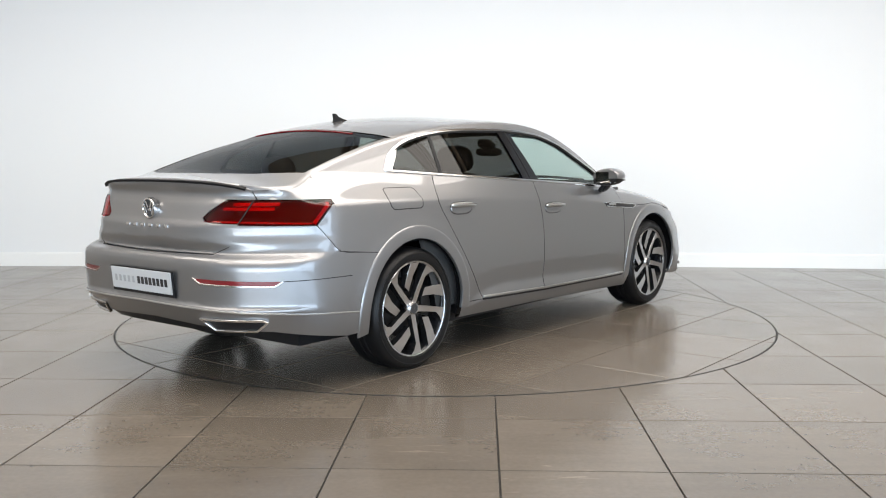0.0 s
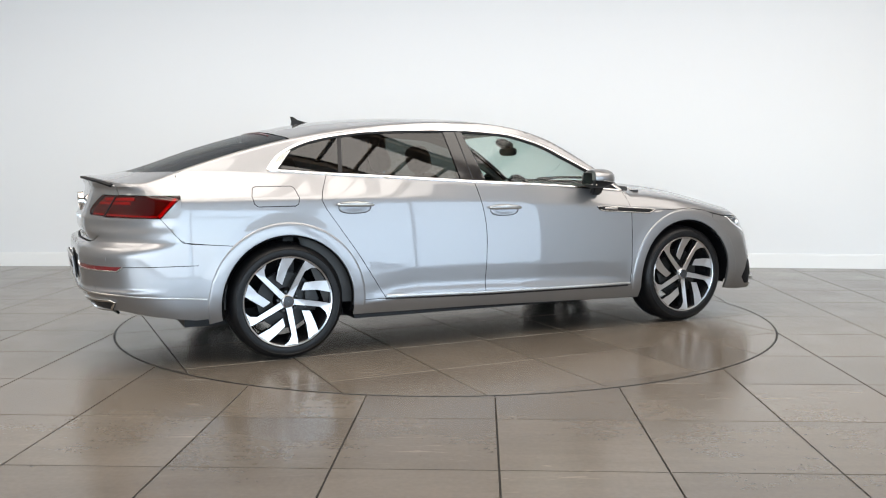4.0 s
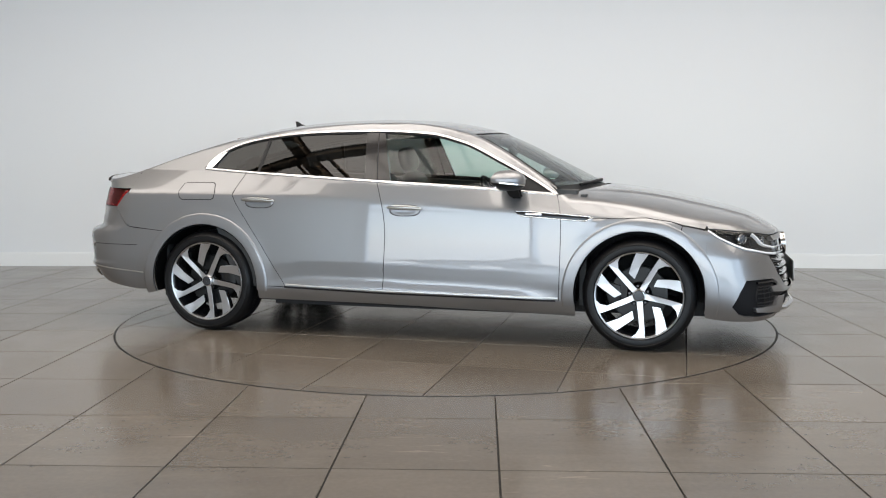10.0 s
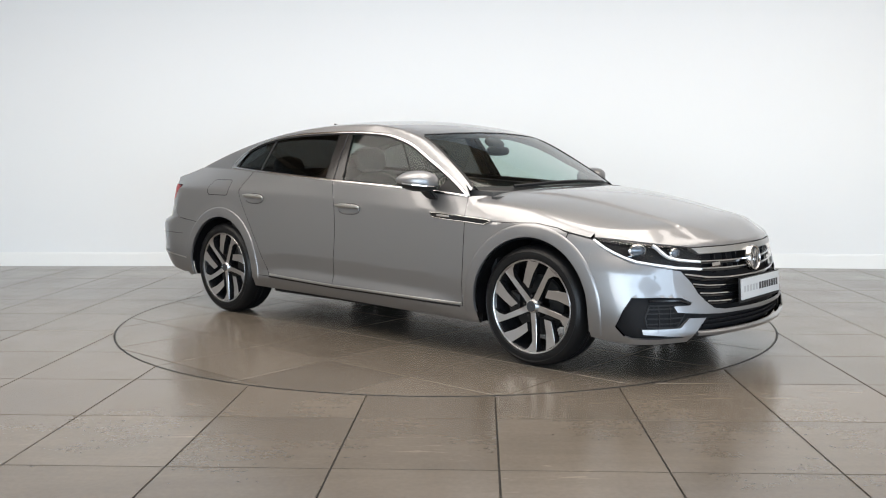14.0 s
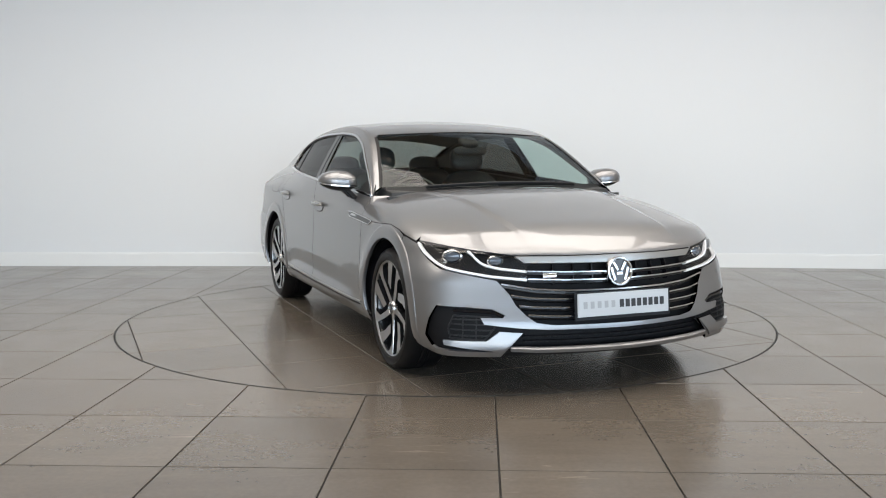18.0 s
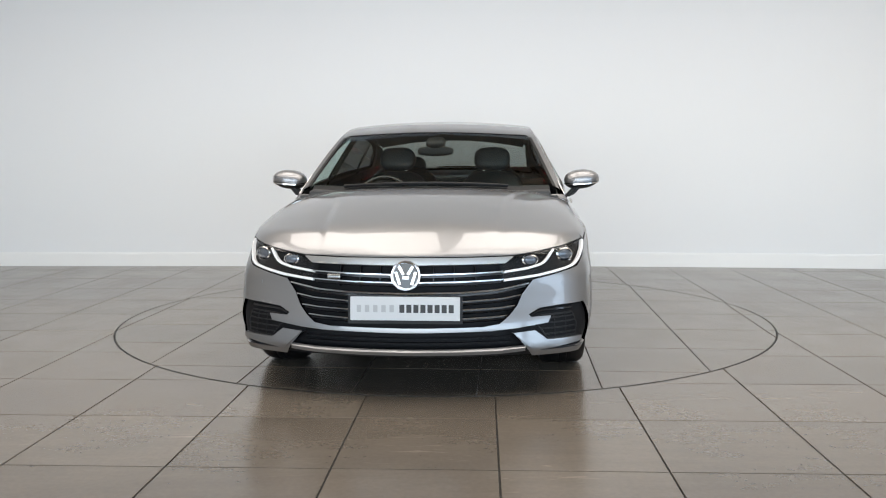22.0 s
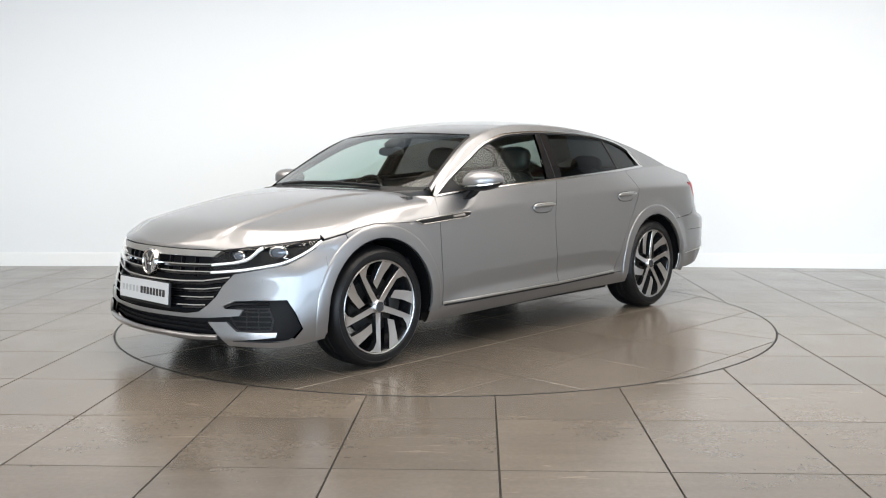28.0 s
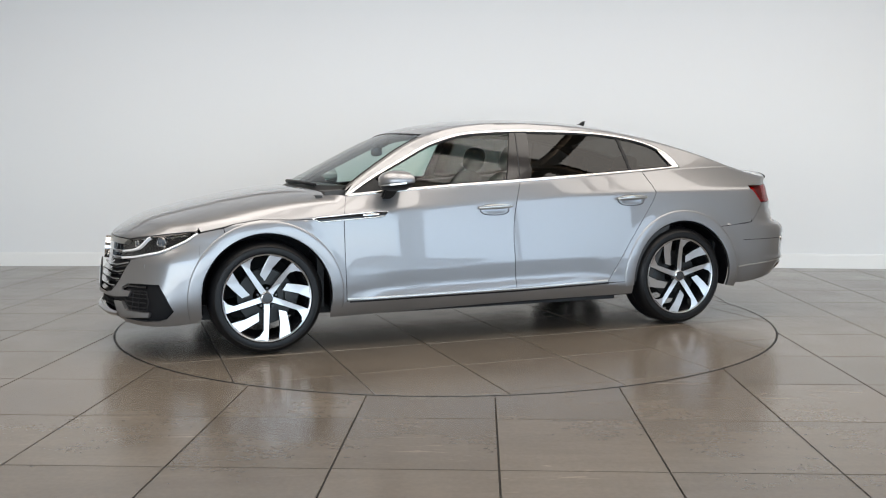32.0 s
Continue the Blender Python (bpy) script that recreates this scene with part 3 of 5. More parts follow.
def at_x(kind, x, z0, z1, n=10):
    """The line x = const on a flank, in nose or tail coordinates."""
    zs = np.linspace(z0, z1, n)
    y = width(x, zs)
    a = np.arctan2(y, (x - 1.2) if kind == "nose" else -(x + 1.2))
    return list(zip(a, zs))


def flip(pts):
    return [(-a, b) for a, b in pts]


def centred(half):
    """A symmetric outline from its half, which runs from centre to centre."""
    return half + flip(half[::-1])


window_low = curve([(-1.487, 1.087), (-1.233, 1.069), (-0.827, 1.044), (-0.219, 1.007), (0.416, 0.97), (0.917, 0.930)])
DLO_TOP = [(-1.487, 1.090), (-1.448, 1.141), (-1.397, 1.184), (-1.217, 1.26), (-1.033, 1.296), (-0.85, 1.317), (-0.594, 1.328), (-0.302, 1.331), (0.061, 1.313), (0.314, 1.254), (0.563, 1.135), (0.774, 1.022), (0.917, 0.932)]
window_top = bend(DLO_TOP)
G = 0.0022
front_edge = curve([(0.293, 0.947), (0.5, 0.954), (0.733, 0.957), (0.84, 0.95), (0.928, 0.925)])
mid_edge = curve([(0.302, -0.168), (0.5, -0.158), (0.734, -0.154), (0.86, -0.175), (1.007, -0.217)])
front_seam = [(x, z) for z, x in line_pts(front_edge, 0.293, 0.928, 16)]
mid_seam = [(x, z) for z, x in line_pts(mid_edge, 0.302, 1.007, 16)]
rear_seam = [(-0.835, 0.324), (-1.002, 0.592), (-1.187, 0.86), (-1.214, 0.915), (-1.20, 0.965), (-1.153, 1.064)]
FL, RL = 0.296, 0.31

def dish(s, xc, zc, parent):
    """A shallow bowl behind a door handle, its shaded edge drawn as a thin black bead."""
    P, F, n, rings = [], [], 40, ((1.0, -0.002), (0.98, 0.003), (0.90, 0.0042), (0.70, 0.0028), (0.45, 0.0018), (0.2, 0.0014))
    for k, off in rings:
        a = np.linspace(0, 2 * math.pi, n, endpoint=False)
        c, q = np.cos(a), np.sin(a)
        uv = np.stack([xc + 0.098 * k * np.sign(c) * np.abs(c) ** 0.7, zc + 0.034 * k * np.sign(q) * np.abs(q) ** 0.85], -1)
        p, nn = lie(s, uv)
        P += list(p + nn * off)
    for r in range(len(rings) - 1):
        for i in range(n):
            j = (i + 1) % n
            F.append((r * n + i, r * n + j, r * n + n + j, r * n + n + i))
    F.append(tuple((len(rings) - 1) * n + i for i in range(n)))
    bowl = mesh_object("handle_bowl", P, F, PAINT, parent, "", True)
    a = [2 * math.pi * i / 36 for i in range(36)]
    # black outline that paints the shade at the rim of the bowl
    bead("bowl_edge_shade", s, [(xc + 0.099 * math.copysign(abs(math.cos(q)) ** 0.7, math.cos(q)), zc + 0.035 * math.copysign(abs(math.sin(q)) ** 0.85, math.sin(q))) for q in a], 0.0035, 0.0008, BLACK, bowl, closed=True, off=0.0005)


def arch_band(s, hx, a0, a1):
    """The slightly raised painted lip round a wheel opening."""
    rows = ((0.384, -0.014), (0.3835, -0.002), (0.3855, 0.0045), (0.395, 0.0055), (0.44, 0.0050), (0.450, 0.0045), (0.455, 0.0025), (0.458, -0.002))
    n = 72
    a = np.radians(np.linspace(a0, a1, n + 1))
    V, F = [], []
    for r, off in rows:
        ox, oz = hx + r * np.cos(a), HUB_Z + r * np.sin(a)
        keep = np.stack([ox, np.maximum(oz, 0.16)], -1)
        p, nn = lie(s, keep)
        V += list(np.stack([ox, p[:, 1] + nn[:, 1] * off, keep[:, 1]], -1))
    for k in range(len(rows) - 1):
        for i in range(n):
            q = k * (n + 1) + i
            F.append((q, q + 1, q + n + 2, q + n + 1))
    ob = mesh_object("wheel_arch", V, F, PAINT, car, "raised painted wheel arch lip", True)
    ob.data.set_sharp_from_angle(angle=radians(55))


for s in (-1, 1):
    d1 = skin("front_door", [(s, [(x - G, z) for x, z in front_seam] + line_pts(window_low, 0.917, -0.217 + G) + [(x + G, z) for x, z in mid_seam[::-1]])], PAINT, car, step=0.017)
    d2 = skin("rear_door", [(s, [(x - G, z) for x, z in mid_seam] + line_pts(window_low, -0.217, -1.153) + [(x + G, z) for x, z in rear_seam[::-1]])], PAINT, car, step=0.017)
    ribbon("sill", s, (-1.035, 1.045, line([(-1.035, 0.236), (-0.2, 0.228), (0.5, 0.210), (1.045, 0.196)])), line([(-1.035, 0.320), (-0.835, 0.320), (-0.168, 0.302), (0.95, 0.292), (1.045, 0.275)]), 60, 8, PAINT, car)
    bead("sill_trim", s, [(0.945, 0.306), (-0.168, 0.316), (-0.83, 0.336)], 0.013, 0.004, SILVERTRIM, car, "satin silver sill strip", off=0.001)
    # no groove is cut: a raised black strip gives its shade
    bead("sill_gap_shade", s, [(0.93, 0.291), (-0.168, 0.301), (-0.84, 0.321)], 0.011, 0.001, BLACK, car, "black strip standing in for the shaded gap under the sill strip", off=0.0005)
    skin("sill_underside", [(s, [(1.03, 0.182), (1.03, 0.205), (-1.03, 0.236), (-1.03, 0.222)])], BLACK, car, off=-0.016)
    # black strips laid in the seams stand in for the shade inside the gaps
    for pth in (front_seam, mid_seam, rear_seam, [(0.958, 0.805), (1.154, 0.794), (1.284, 0.795), (1.456, 0.800), (1.596, 0.780), (1.67, 0.760), (1.79, 0.734)], [(-1.62, 0.670), (-1.743, 0.673), (-1.844, 0.682), (-1.985, 0.699)]):
        bead("panel_gap_shade", s, pth, 0.0075, 0.001, BLACK, car, off=-0.0045)
    bead("bumper_gap_shade", s, [(1.655, 0.735), (1.665, 0.757)], 0.004, 0.001, BLACK, car, off=-0.001)
    # handles
    for d, xc, zc in ((d1, -0.022, 0.837), (d2, -1.017, 0.878)):
        dish(s, xc, zc - 0.010, d)
        y = float(width(xc, zc))
        bm = bmesh.new()
        bmesh.ops.create_uvsphere(bm, u_segments=28, v_segments=14, radius=1)
        for v in bm.verts:
            k = (abs(v.co.x)**4.0 + abs(v.co.y)**2.4 + abs(v.co.z)**2.4) ** (-1 / 3.0)
            c = v.co * k
            v.co = Vector((c.x * 0.114, c.y * (0.014 + 0.006 * (1 - c.x**2)), c.z * (0.0155 - 0.003 * c.x**2) + 0.004 * (1 - c.x**2)))
        grip = part("door_handle", bm, SILVERTRIM, d, "silver door handle", True, pose(xc, s * (y + 0.022), zc + 0.006, 0, 1.5, 0))
        bm = bmesh.new()
        rows = []
        for i in range(17):
            q = -1 + i / 8
            yy = s * (0.012 + 0.0065 * (1 - q * q))
            zz = 0.004 * (1 - q * q)
            rows.append([bm.verts.new((q * 0.102, yy + s * a, zz + b)) for a, b in ((-0.004, 0.0105), (0.0015, 0.0095), (0.002, 0.0065), (-0.004, 0.0055))])
        for p0, p1 in zip(rows, rows[1:]):
            for a in range(4):
                bm.faces.new((p0[a], p0[(a + 1) % 4], p1[(a + 1) % 4], p1[a]))
        part("handle_strip", bm, CHROME, grip, "bright strip")
    # bumper, wing, quarter
    fa = arc(HUB_X, HUB_Z, 0.385, 180 + 10, 55)
    skin("front_wing", [(s, [(x + G, z) for x, z in front_seam[::-1] if z < 0.80] + [(0.95, 0.275), (1.045, 0.272)] + fa + [(1.66, 0.755), (1.596, 0.778), (1.456, 0.798), (1.284, 0.793), (1.154, 0.792), (1.06, 0.797), (0.960, 0.803)])], PAINT, car)
    ra = arc(-HUB_X, HUB_Z, 0.385, -2, 119.6)
    quarter = [(s, [(-0.835 - G, 0.324)] + ra + [(-1.743, 0.675), (-1.844, 0.684), (-1.991, 0.70), (-2.0, 0.715), (-2.0, 0.95)] + rail_side(-2.0, 0.87, 70) + [(0.93, 0.938), (0.93, 0.930)] + line_pts(window_top, 0.917, -1.487, 70) + line_pts(window_low, -1.487, -1.153) + [(x - G, z) for x, z in rear_seam[::-1]])]
    k = -s
    xs = np.linspace(-2.0, -2.37, 12)
    ry, rz = rail(xs)
    rail_t = list(zip(np.arctan2(ry, -(xs + 1.2)), rz - 0.008)) + [(0.512, 1.003)]
    up = at_x("tail", -2.0, 0.955, float(rz[0]), 5) + rail_t[1:] + [(0.535, 0.957)]
    lowq = at_x("tail", -2.0, 0.93, 0.715, 6) + [(0.846, 0.70), (0.760, 0.830), (0.82, 0.928)]
    quarter += [("tail", [(k * a, b) for a, b in up]), ("tail", [(k * a, b) for a, b in lowq])]
    q = skin("rear_quarter", quarter, PAINT, car, step=0.02)
    if s < 0:
        fl = [(-1.60, 0.988), (-1.58, 0.996), (-1.38, 0.996), (-1.362, 0.985), (-1.345, 0.93), (-1.352, 0.895), (-1.37, 0.884), (-1.585, 0.884), (-1.605, 0.90), (-1.615, 0.94)]
        # black line on the skin in place of the shaded gap round the flap
        bead("fuel_flap_gap_shade", s, fl, 0.005, 0.0006, BLACK, q, closed=True)
        skin("fuel_flap", [(s, [(x + (0.004 if x < -1.48 else -0.004), z + (0.004 if z < 0.94 else -0.004)) for x, z in fl])], PAINT, q, off=0.0012, thick=0.003)
    arch_band(s, HUB_X, -14, 190)
    arch_band(s, -HUB_X, -6, 192)
    # side glass
    gw = dict(off=-0.010, thick=0, step=0.04)
    skin("front_window", [(s, line_pts(window_low, 0.88, -0.115) + [(-0.225, 1.318)] + line_pts(window_top, -0.225, 0.88, 40))], SIDEGLASS, car, "clear greenish front side window", **gw)
    skin("rear_window", [(s, line_pts(window_low, -0.29, -1.06) + [(-1.02, 1.290)] + line_pts(window_top, -1.02, -0.34, 30))], TINT, car, "dark tinted rear side window", **gw)
    skin("quarter_window", [(s, line_pts(window_low, -1.08, -1.43) + line_pts(window_top, -1.43, -1.04, 20))], TINT, car, "dark tinted quarter window", **gw)
    skin("door_pillar", [(s, [(-0.125, 1.003), (-0.30, 1.012), (-0.345, 1.326), (-0.22, 1.326)])], GLOSS, car, "gloss black door pillar", off=-0.004, thick=0.02)
    # black strip down the pillar drawn for the shade between the doors
    bead("pillar_gap_shade", s, [(-0.217, 1.01), (-0.262, 1.325)], 0.006, 0.001, BLACK, car, off=-0.003)
    bead("window_divider", s, [(-1.072, 1.058), (-1.032, 1.294)], 0.022, 0.004, BLACK, car, off=-0.01)
    skin("mirror_triangle", [(s, [(0.90, 0.94), (0.66, 0.955), (0.735, 1.035)])], BLACK, car, off=-0.006)
    surround = line_pts(window_low, 0.917, -1.487, 60) + line_pts(window_top, -1.487, 0.917, 90)
    bead("window_surround", s, surround, 0.016, 0.004, CHROME, car, "polished bright window surround", closed=True, step=0.03)
    skin("surround_tip", [(s, [(-1.484, 1.088), (-1.446, 1.139), (-1.40, 1.178), (-1.34, 1.203), (-1.382, 1.150), (-1.440, 1.086)])], CHROME, q, off=0.002, thick=0.006, step=0.02)
    bead("window_seal", s, line_pts(window_low, 0.87, -1.42, 50) + line_pts(window_top, -1.42, 0.87, 70), 0.030, 0.004, BLACK, car, closed=True, off=-0.008, step=0.03)
    # side vent strip
    vent = skin("side_vent", [(s, [(0.677, 0.829), (0.70, 0.807), (0.74, 0.797), (1.10, 0.773), (1.155, 0.797), (1.12, 0.803), (0.74, 0.832)])], GLOSS, car, "black side vent with bright edges", off=0.0015, thick=0.003, step=0.02)
    bead("vent_trim", s, [(0.685, 0.829), (0.74, 0.831), (1.12, 0.803), (1.15, 0.797)], 0.007, 0.004, CHROME, vent, off=0.001)
    bead("vent_trim", s, [(0.70, 0.808), (0.74, 0.799), (1.10, 0.776), (1.15, 0.796)], 0.007, 0.004, CHROME, vent, off=0.001)
    bead("vent_trim", s, [(0.74, 0.816), (0.84, 0.812)], 0.014, 0.004, CHROME, vent, off=0.001)
    # flank lines of the wheel wells
    for hx in (HUB_X, -HUB_X):
        bm = bmesh.new()
        rings = []
        for i in range(33):
            a = radians(-12 + 204 * i / 32)
            c, z = hx + 0.402 * math.cos(a), HUB_Z + 0.402 * math.sin(a)
            c2, z2 = hx + 0.374 * math.cos(a), HUB_Z + 0.374 * math.sin(a)
            yo = float(width(hx + 0.40 * math.cos(a), max(0.2, HUB_Z + 0.40 * math.sin(a)))) - 0.012
            rings.append([bm.verts.new(p) for p in ((c2, s * yo, z2), (c, s * (yo - 0.03), z), (c, s * 0.56, z), (hx, s * 0.555, HUB_Z))])
        for p, r2 in zip(rings, rings[1:]):
            for j in range(3):
                bm.faces.new((p[j], p[j + 1], r2[j + 1], r2[j]))
        part("wheel_well", bm, MATT, car, "black wheel arch liner")

# hood, roof and glass on top
front_uv = [(0.0, 0.683), (0.258, 0.681), (0.484, 0.684), (0.647, 0.706), (0.80, 0.726), (0.90, 0.737), (0.955, 0.741)]
fa = np.array(front_uv)
fk = np.linspace(0, len(fa) - 1, 37)
fp = lift("nose", np.stack([np.interp(fk, range(len(fa)), fa[:, i]) for i in (0, 1)], -1))
edge = [(float(a), float(b)) for a, b, _ in fp]
hood_front = edge[::-1] + [(x, -y) for x, y in edge[1:]]
left = [p for p in rail_top(0.958, 1.80, 1, 30)]
hood = [("top", left + hood_front + [(x, -y) for x, y in left[::-1]] + [(1.0, -0.74), (1.075, -0.55), (1.16, -0.27), (1.185, 0.0), (1.16, 0.27), (1.075, 0.55), (1.0, 0.74)])]
for s in (-1, 1):
    hood.append((s, [(0.958, 0.807), (1.06, 0.801), (1.154, 0.796), (1.284, 0.797), (1.456, 0.802), (1.596, 0.782), (1.67, 0.762), (1.79, 0.738)] + rail_side(1.80, 0.955) + [(0.928, 0.925)]))
skin("hood", hood, PAINT, car, step=0.018)
skin("cowl", [("top", [(1.16, -0.27), (1.185, 0), (1.16, 0.27), (1.075, 0.55), (1.0, 0.74), (0.90, 0.74), (0.99, 0.55), (1.10, 0.27), (1.135, 0), (1.10, -0.27), (0.99, -0.55), (0.90, -0.74), (1.0, -0.74), (1.075, -0.55)])], BLACK, car, off=-0.012)
header = [(0.366, 0.60), (0.40, 0.45), (0.425, 0.25), (0.432, 0.0)]
screen_side = rail_top(0.40, 0.91, 1, 20, 0.03)
screen = header[::-1] + screen_side + [(0.92, 0.74), (1.0, 0.55), (1.105, 0.27), (1.14, 0.0)]
skin("windscreen", [("top", screen + [(x, -y) for x, y in screen[::-1]])], CLEAR, car, "clear windscreen", off=-0.003, thick=0)
roof_l = rail_top(0.92, -1.33, 1, 60)
rear_top = [(-1.335, 0.60), (-1.36, 0.48), (-1.39, 0.26), (-1.40, 0.0)]
skin("roof", [("top", header[::-1] + screen_side + roof_l + rear_top + [(x, -y) for x, y in (header[::-1] + screen_side + roof_l + rear_top)[::-1]])], PAINT, car)
bead("windscreen_seal", "top", screen_side, 0.02, 0.003, BLACK, car, off=-0.002)
bead("windscreen_seal", "top", [(x, -y) for x, y in screen_side], 0.02, 0.003, BLACK, car, off=-0.002)
bead("windscreen_seal", "top", header + [(x, -y) for x, y in header[::-1]], 0.014, 0.002, BLACK, car, off=-0.002)
glass_l = rear_top[::-1] + rail_top(-1.36, -2.0, 1, 20, 0.014) + [(-2.13, 0.42), (-2.195, 0.2), (-2.21, 0.0)]
skin("rear_screen", [("top", glass_l + [(x, -y) for x, y in glass_l[::-1]])], REARGLASS, car, "dark tinted sloping rear screen", off=-0.003, thick=0)
cpil = rail_top(-1.33, -2.0, 1, 20) + rail_top(-2.0, -1.36, 1, 20, 0.014)
for s in (-1, 1):
    skin("rear_pillar", [("top", [(x, s * y) for x, y in cpil])], PAINT, car)
bead("brake_light", "top", [(-1.405, -0.42), (-1.42, -0.2), (-1.425, 0), (-1.42, 0.2), (-1.405, 0.42)], 0.009, 0.003, REFLEX, car, "thin red high brake light")

# tail
te = lift("tail", np.array([(0.505, 1.003), (0.45, 1.018), (0.38, 1.030), (0.3, 1.038), (0.2, 1.042), (0.1, 1.043), (0.0, 1.043)]))
tail_edge = [(float(a) + 0.032, abs(float(b)) * 0.965) for a, b, _ in te]
deck_l = [(-2.21, 0.0), (-2.195, 0.2), (-2.13, 0.42), (-2.0, 0.655)] + rail_top(-2.0, -2.34, 1, 14, 0.018) + tail_edge
boot_half = [(0.0, 1.045), (0.2, 1.043), (0.3, 1.039), (0.38, 1.031), (0.45, 1.019), (0.507, 1.004), (0.530, 0.957), (0.412, 0.957), (0.334, 0.893), (0.314, 0.868), (0.326, 0.848), (0.364, 0.841), (0.468, 0.839), (0.443, 0.735), (0.37, 0.697), (0.0, 0.690)]
boot = skin("boot_lid", [("top", deck_l + [(x, -y) for x, y in deck_l[::-1]]), ("tail", centred(boot_half))], PAINT, car, step=0.022)
lp = [(0.0, 1.044), (0.2, 1.042), (0.3, 1.038), (0.38, 1.030), (0.45, 1.018), (0.49, 1.008)]
def bridge(name, A, B, mat, parent, rise=0.004, label=""):
    """A strip of skin that joins two edges, slightly crowned."""
    A, B = np.asarray(A, float), np.asarray(B, float)
    up = np.array([0, 0, rise])
    rows = [A, A * 0.75 + B * 0.25 + up * 0.8, A * 0.5 + B * 0.5 + up, A * 0.25 + B * 0.75 + up * 0.8, B]
    V = np.stack(rows, 1).reshape(-1, 3)
    F = [(i * 5 + k, i * 5 + k + 1, i * 5 + k + 6, i * 5 + k + 5) for i in range(len(A) - 1) for k in range(4)]
    return mesh_object(name, V, F, mat, parent, label, True)


full = tail_edge + [(x, -y) for x, y in tail_edge[-2::-1]]
deck_b = lift("top", np.array(full))
te_full = np.concatenate([te * [1, -1 if te[0, 1] < 0 else 1, 1], (te * [1, 1 if te[0, 1] < 0 else -1, 1])[-2::-1]])
bridge("spoiler", te_full, deck_b, PAINT, boot, 0.006, "boot spoiler")
for s in (-1, 1):
    xs = np.linspace(-1.99, -2.335, 20)
    ry, rz = rail(xs)
    zs = rz - 0.012
    lowe = np.stack([xs, s * width(xs, zs), zs], -1)
    upe = lift("top", np.stack([xs, s * (ry - 0.020)], -1))
    near = np.linalg.norm(lowe - upe, axis=1) < 0.06
    bridge("deck_edge", lowe[near], upe[near], PAINT, boot, 0.004)
bead("spoiler_lip", "tail", flip(lp[::-1]) + lp[1:], 0.013, 0.016, MATT, boot, "slim black spoiler lip", off=-0.004)
tl = [(0.317, 0.867), (0.337, 0.89), (0.412, 0.953), (0.60, 0.954), (0.816, 0.952), (0.819, 0.929), (0.756, 0.832), (0.60, 0.836), (0.364, 0.845), (0.329, 0.851)]
for k in (-1, 1):
    tk = [(k * a, b) for a, b in tl]
    lamp = skin("tail_light", [("tail", tk)], TAILRED, car, "dark red tail light", off=-0.018, thick=0.0, step=0.02)
    skin("lens", [("tail", tk)], REDLENS, lamp, "clear red lens", off=0.001, thick=0.012, step=0.02)
    for pth, w in (([(0.44, 0.935), (0.62, 0.936)], 0.018), ([(0.40, 0.912), (0.60, 0.913)], 0.016), ([(0.80, 0.945), (0.803, 0.928), (0.748, 0.84)], 0.018), ([(0.36, 0.853), (0.55, 0.849), (0.74, 0.842)], 0.009)):
        bead("light_strip", "tail", [(k * a, b) for a, b in pth], w, 0.006, RED, lamp, off=-0.012)
    bead("lamp_split", "tail", [(k * 0.522, 0.955), (k * 0.47, 0.842)], 0.005, 0.002, BLACK, lamp, off=0.0015)
b_half = [(0.0, 0.684), (0.37, 0.691), (0.44, 0.731), (0.463, 0.833), (0.60, 0.831), (0.757, 0.829), (0.844, 0.6985)] + at_x("tail", -1.95, 0.688, 0.27, 14) + [(0.60, 0.327), (0.27, 0.333), (0.0, 0.345)]
sideb = [(s, [(-1.95, 0.688), (-1.844, 0.680), (-1.743, 0.671), (-1.615, 0.668)] + arc(-HUB_X, HUB_Z, 0.385, 120.5, 189) + [(-1.95, 0.268)]) for s in (-1, 1)]
bump_r = skin("rear_bumper", [("tail", centred(b_half))] + sideb, PAINT, car, step=0.022)
lid = [(0.0, 0.687), (0.30, 0.6895), (0.37, 0.694), (0.41, 0.712), (0.4415, 0.733), (0.455, 0.79), (0.4655, 0.836)]
# black strip under the boot seam, darkening it as shade would
bead("panel_gap_shade", "tail", flip(lid[::-1]) + lid[1:], 0.007, 0.001, BLACK, bump_r, off=-0.003)
bead("bumper_trim", "tail", flip([(0.0, 0.436), (0.3, 0.433), (0.64, 0.42), (0.93, 0.385)][::-1]) + [(0.3, 0.433), (0.64, 0.42), (0.93, 0.385)], 0.008, 0.003, SILVERTRIM, bump_r, "bright bumper moulding")
skin("diffuser", [("tail", [(-0.45, 0.255), (0.45, 0.255), (0.50, 0.335), (0.27, 0.345), (-0.27, 0.345), (-0.50, 0.335)])], BLACK, car, "black lower valance", off=-0.03)
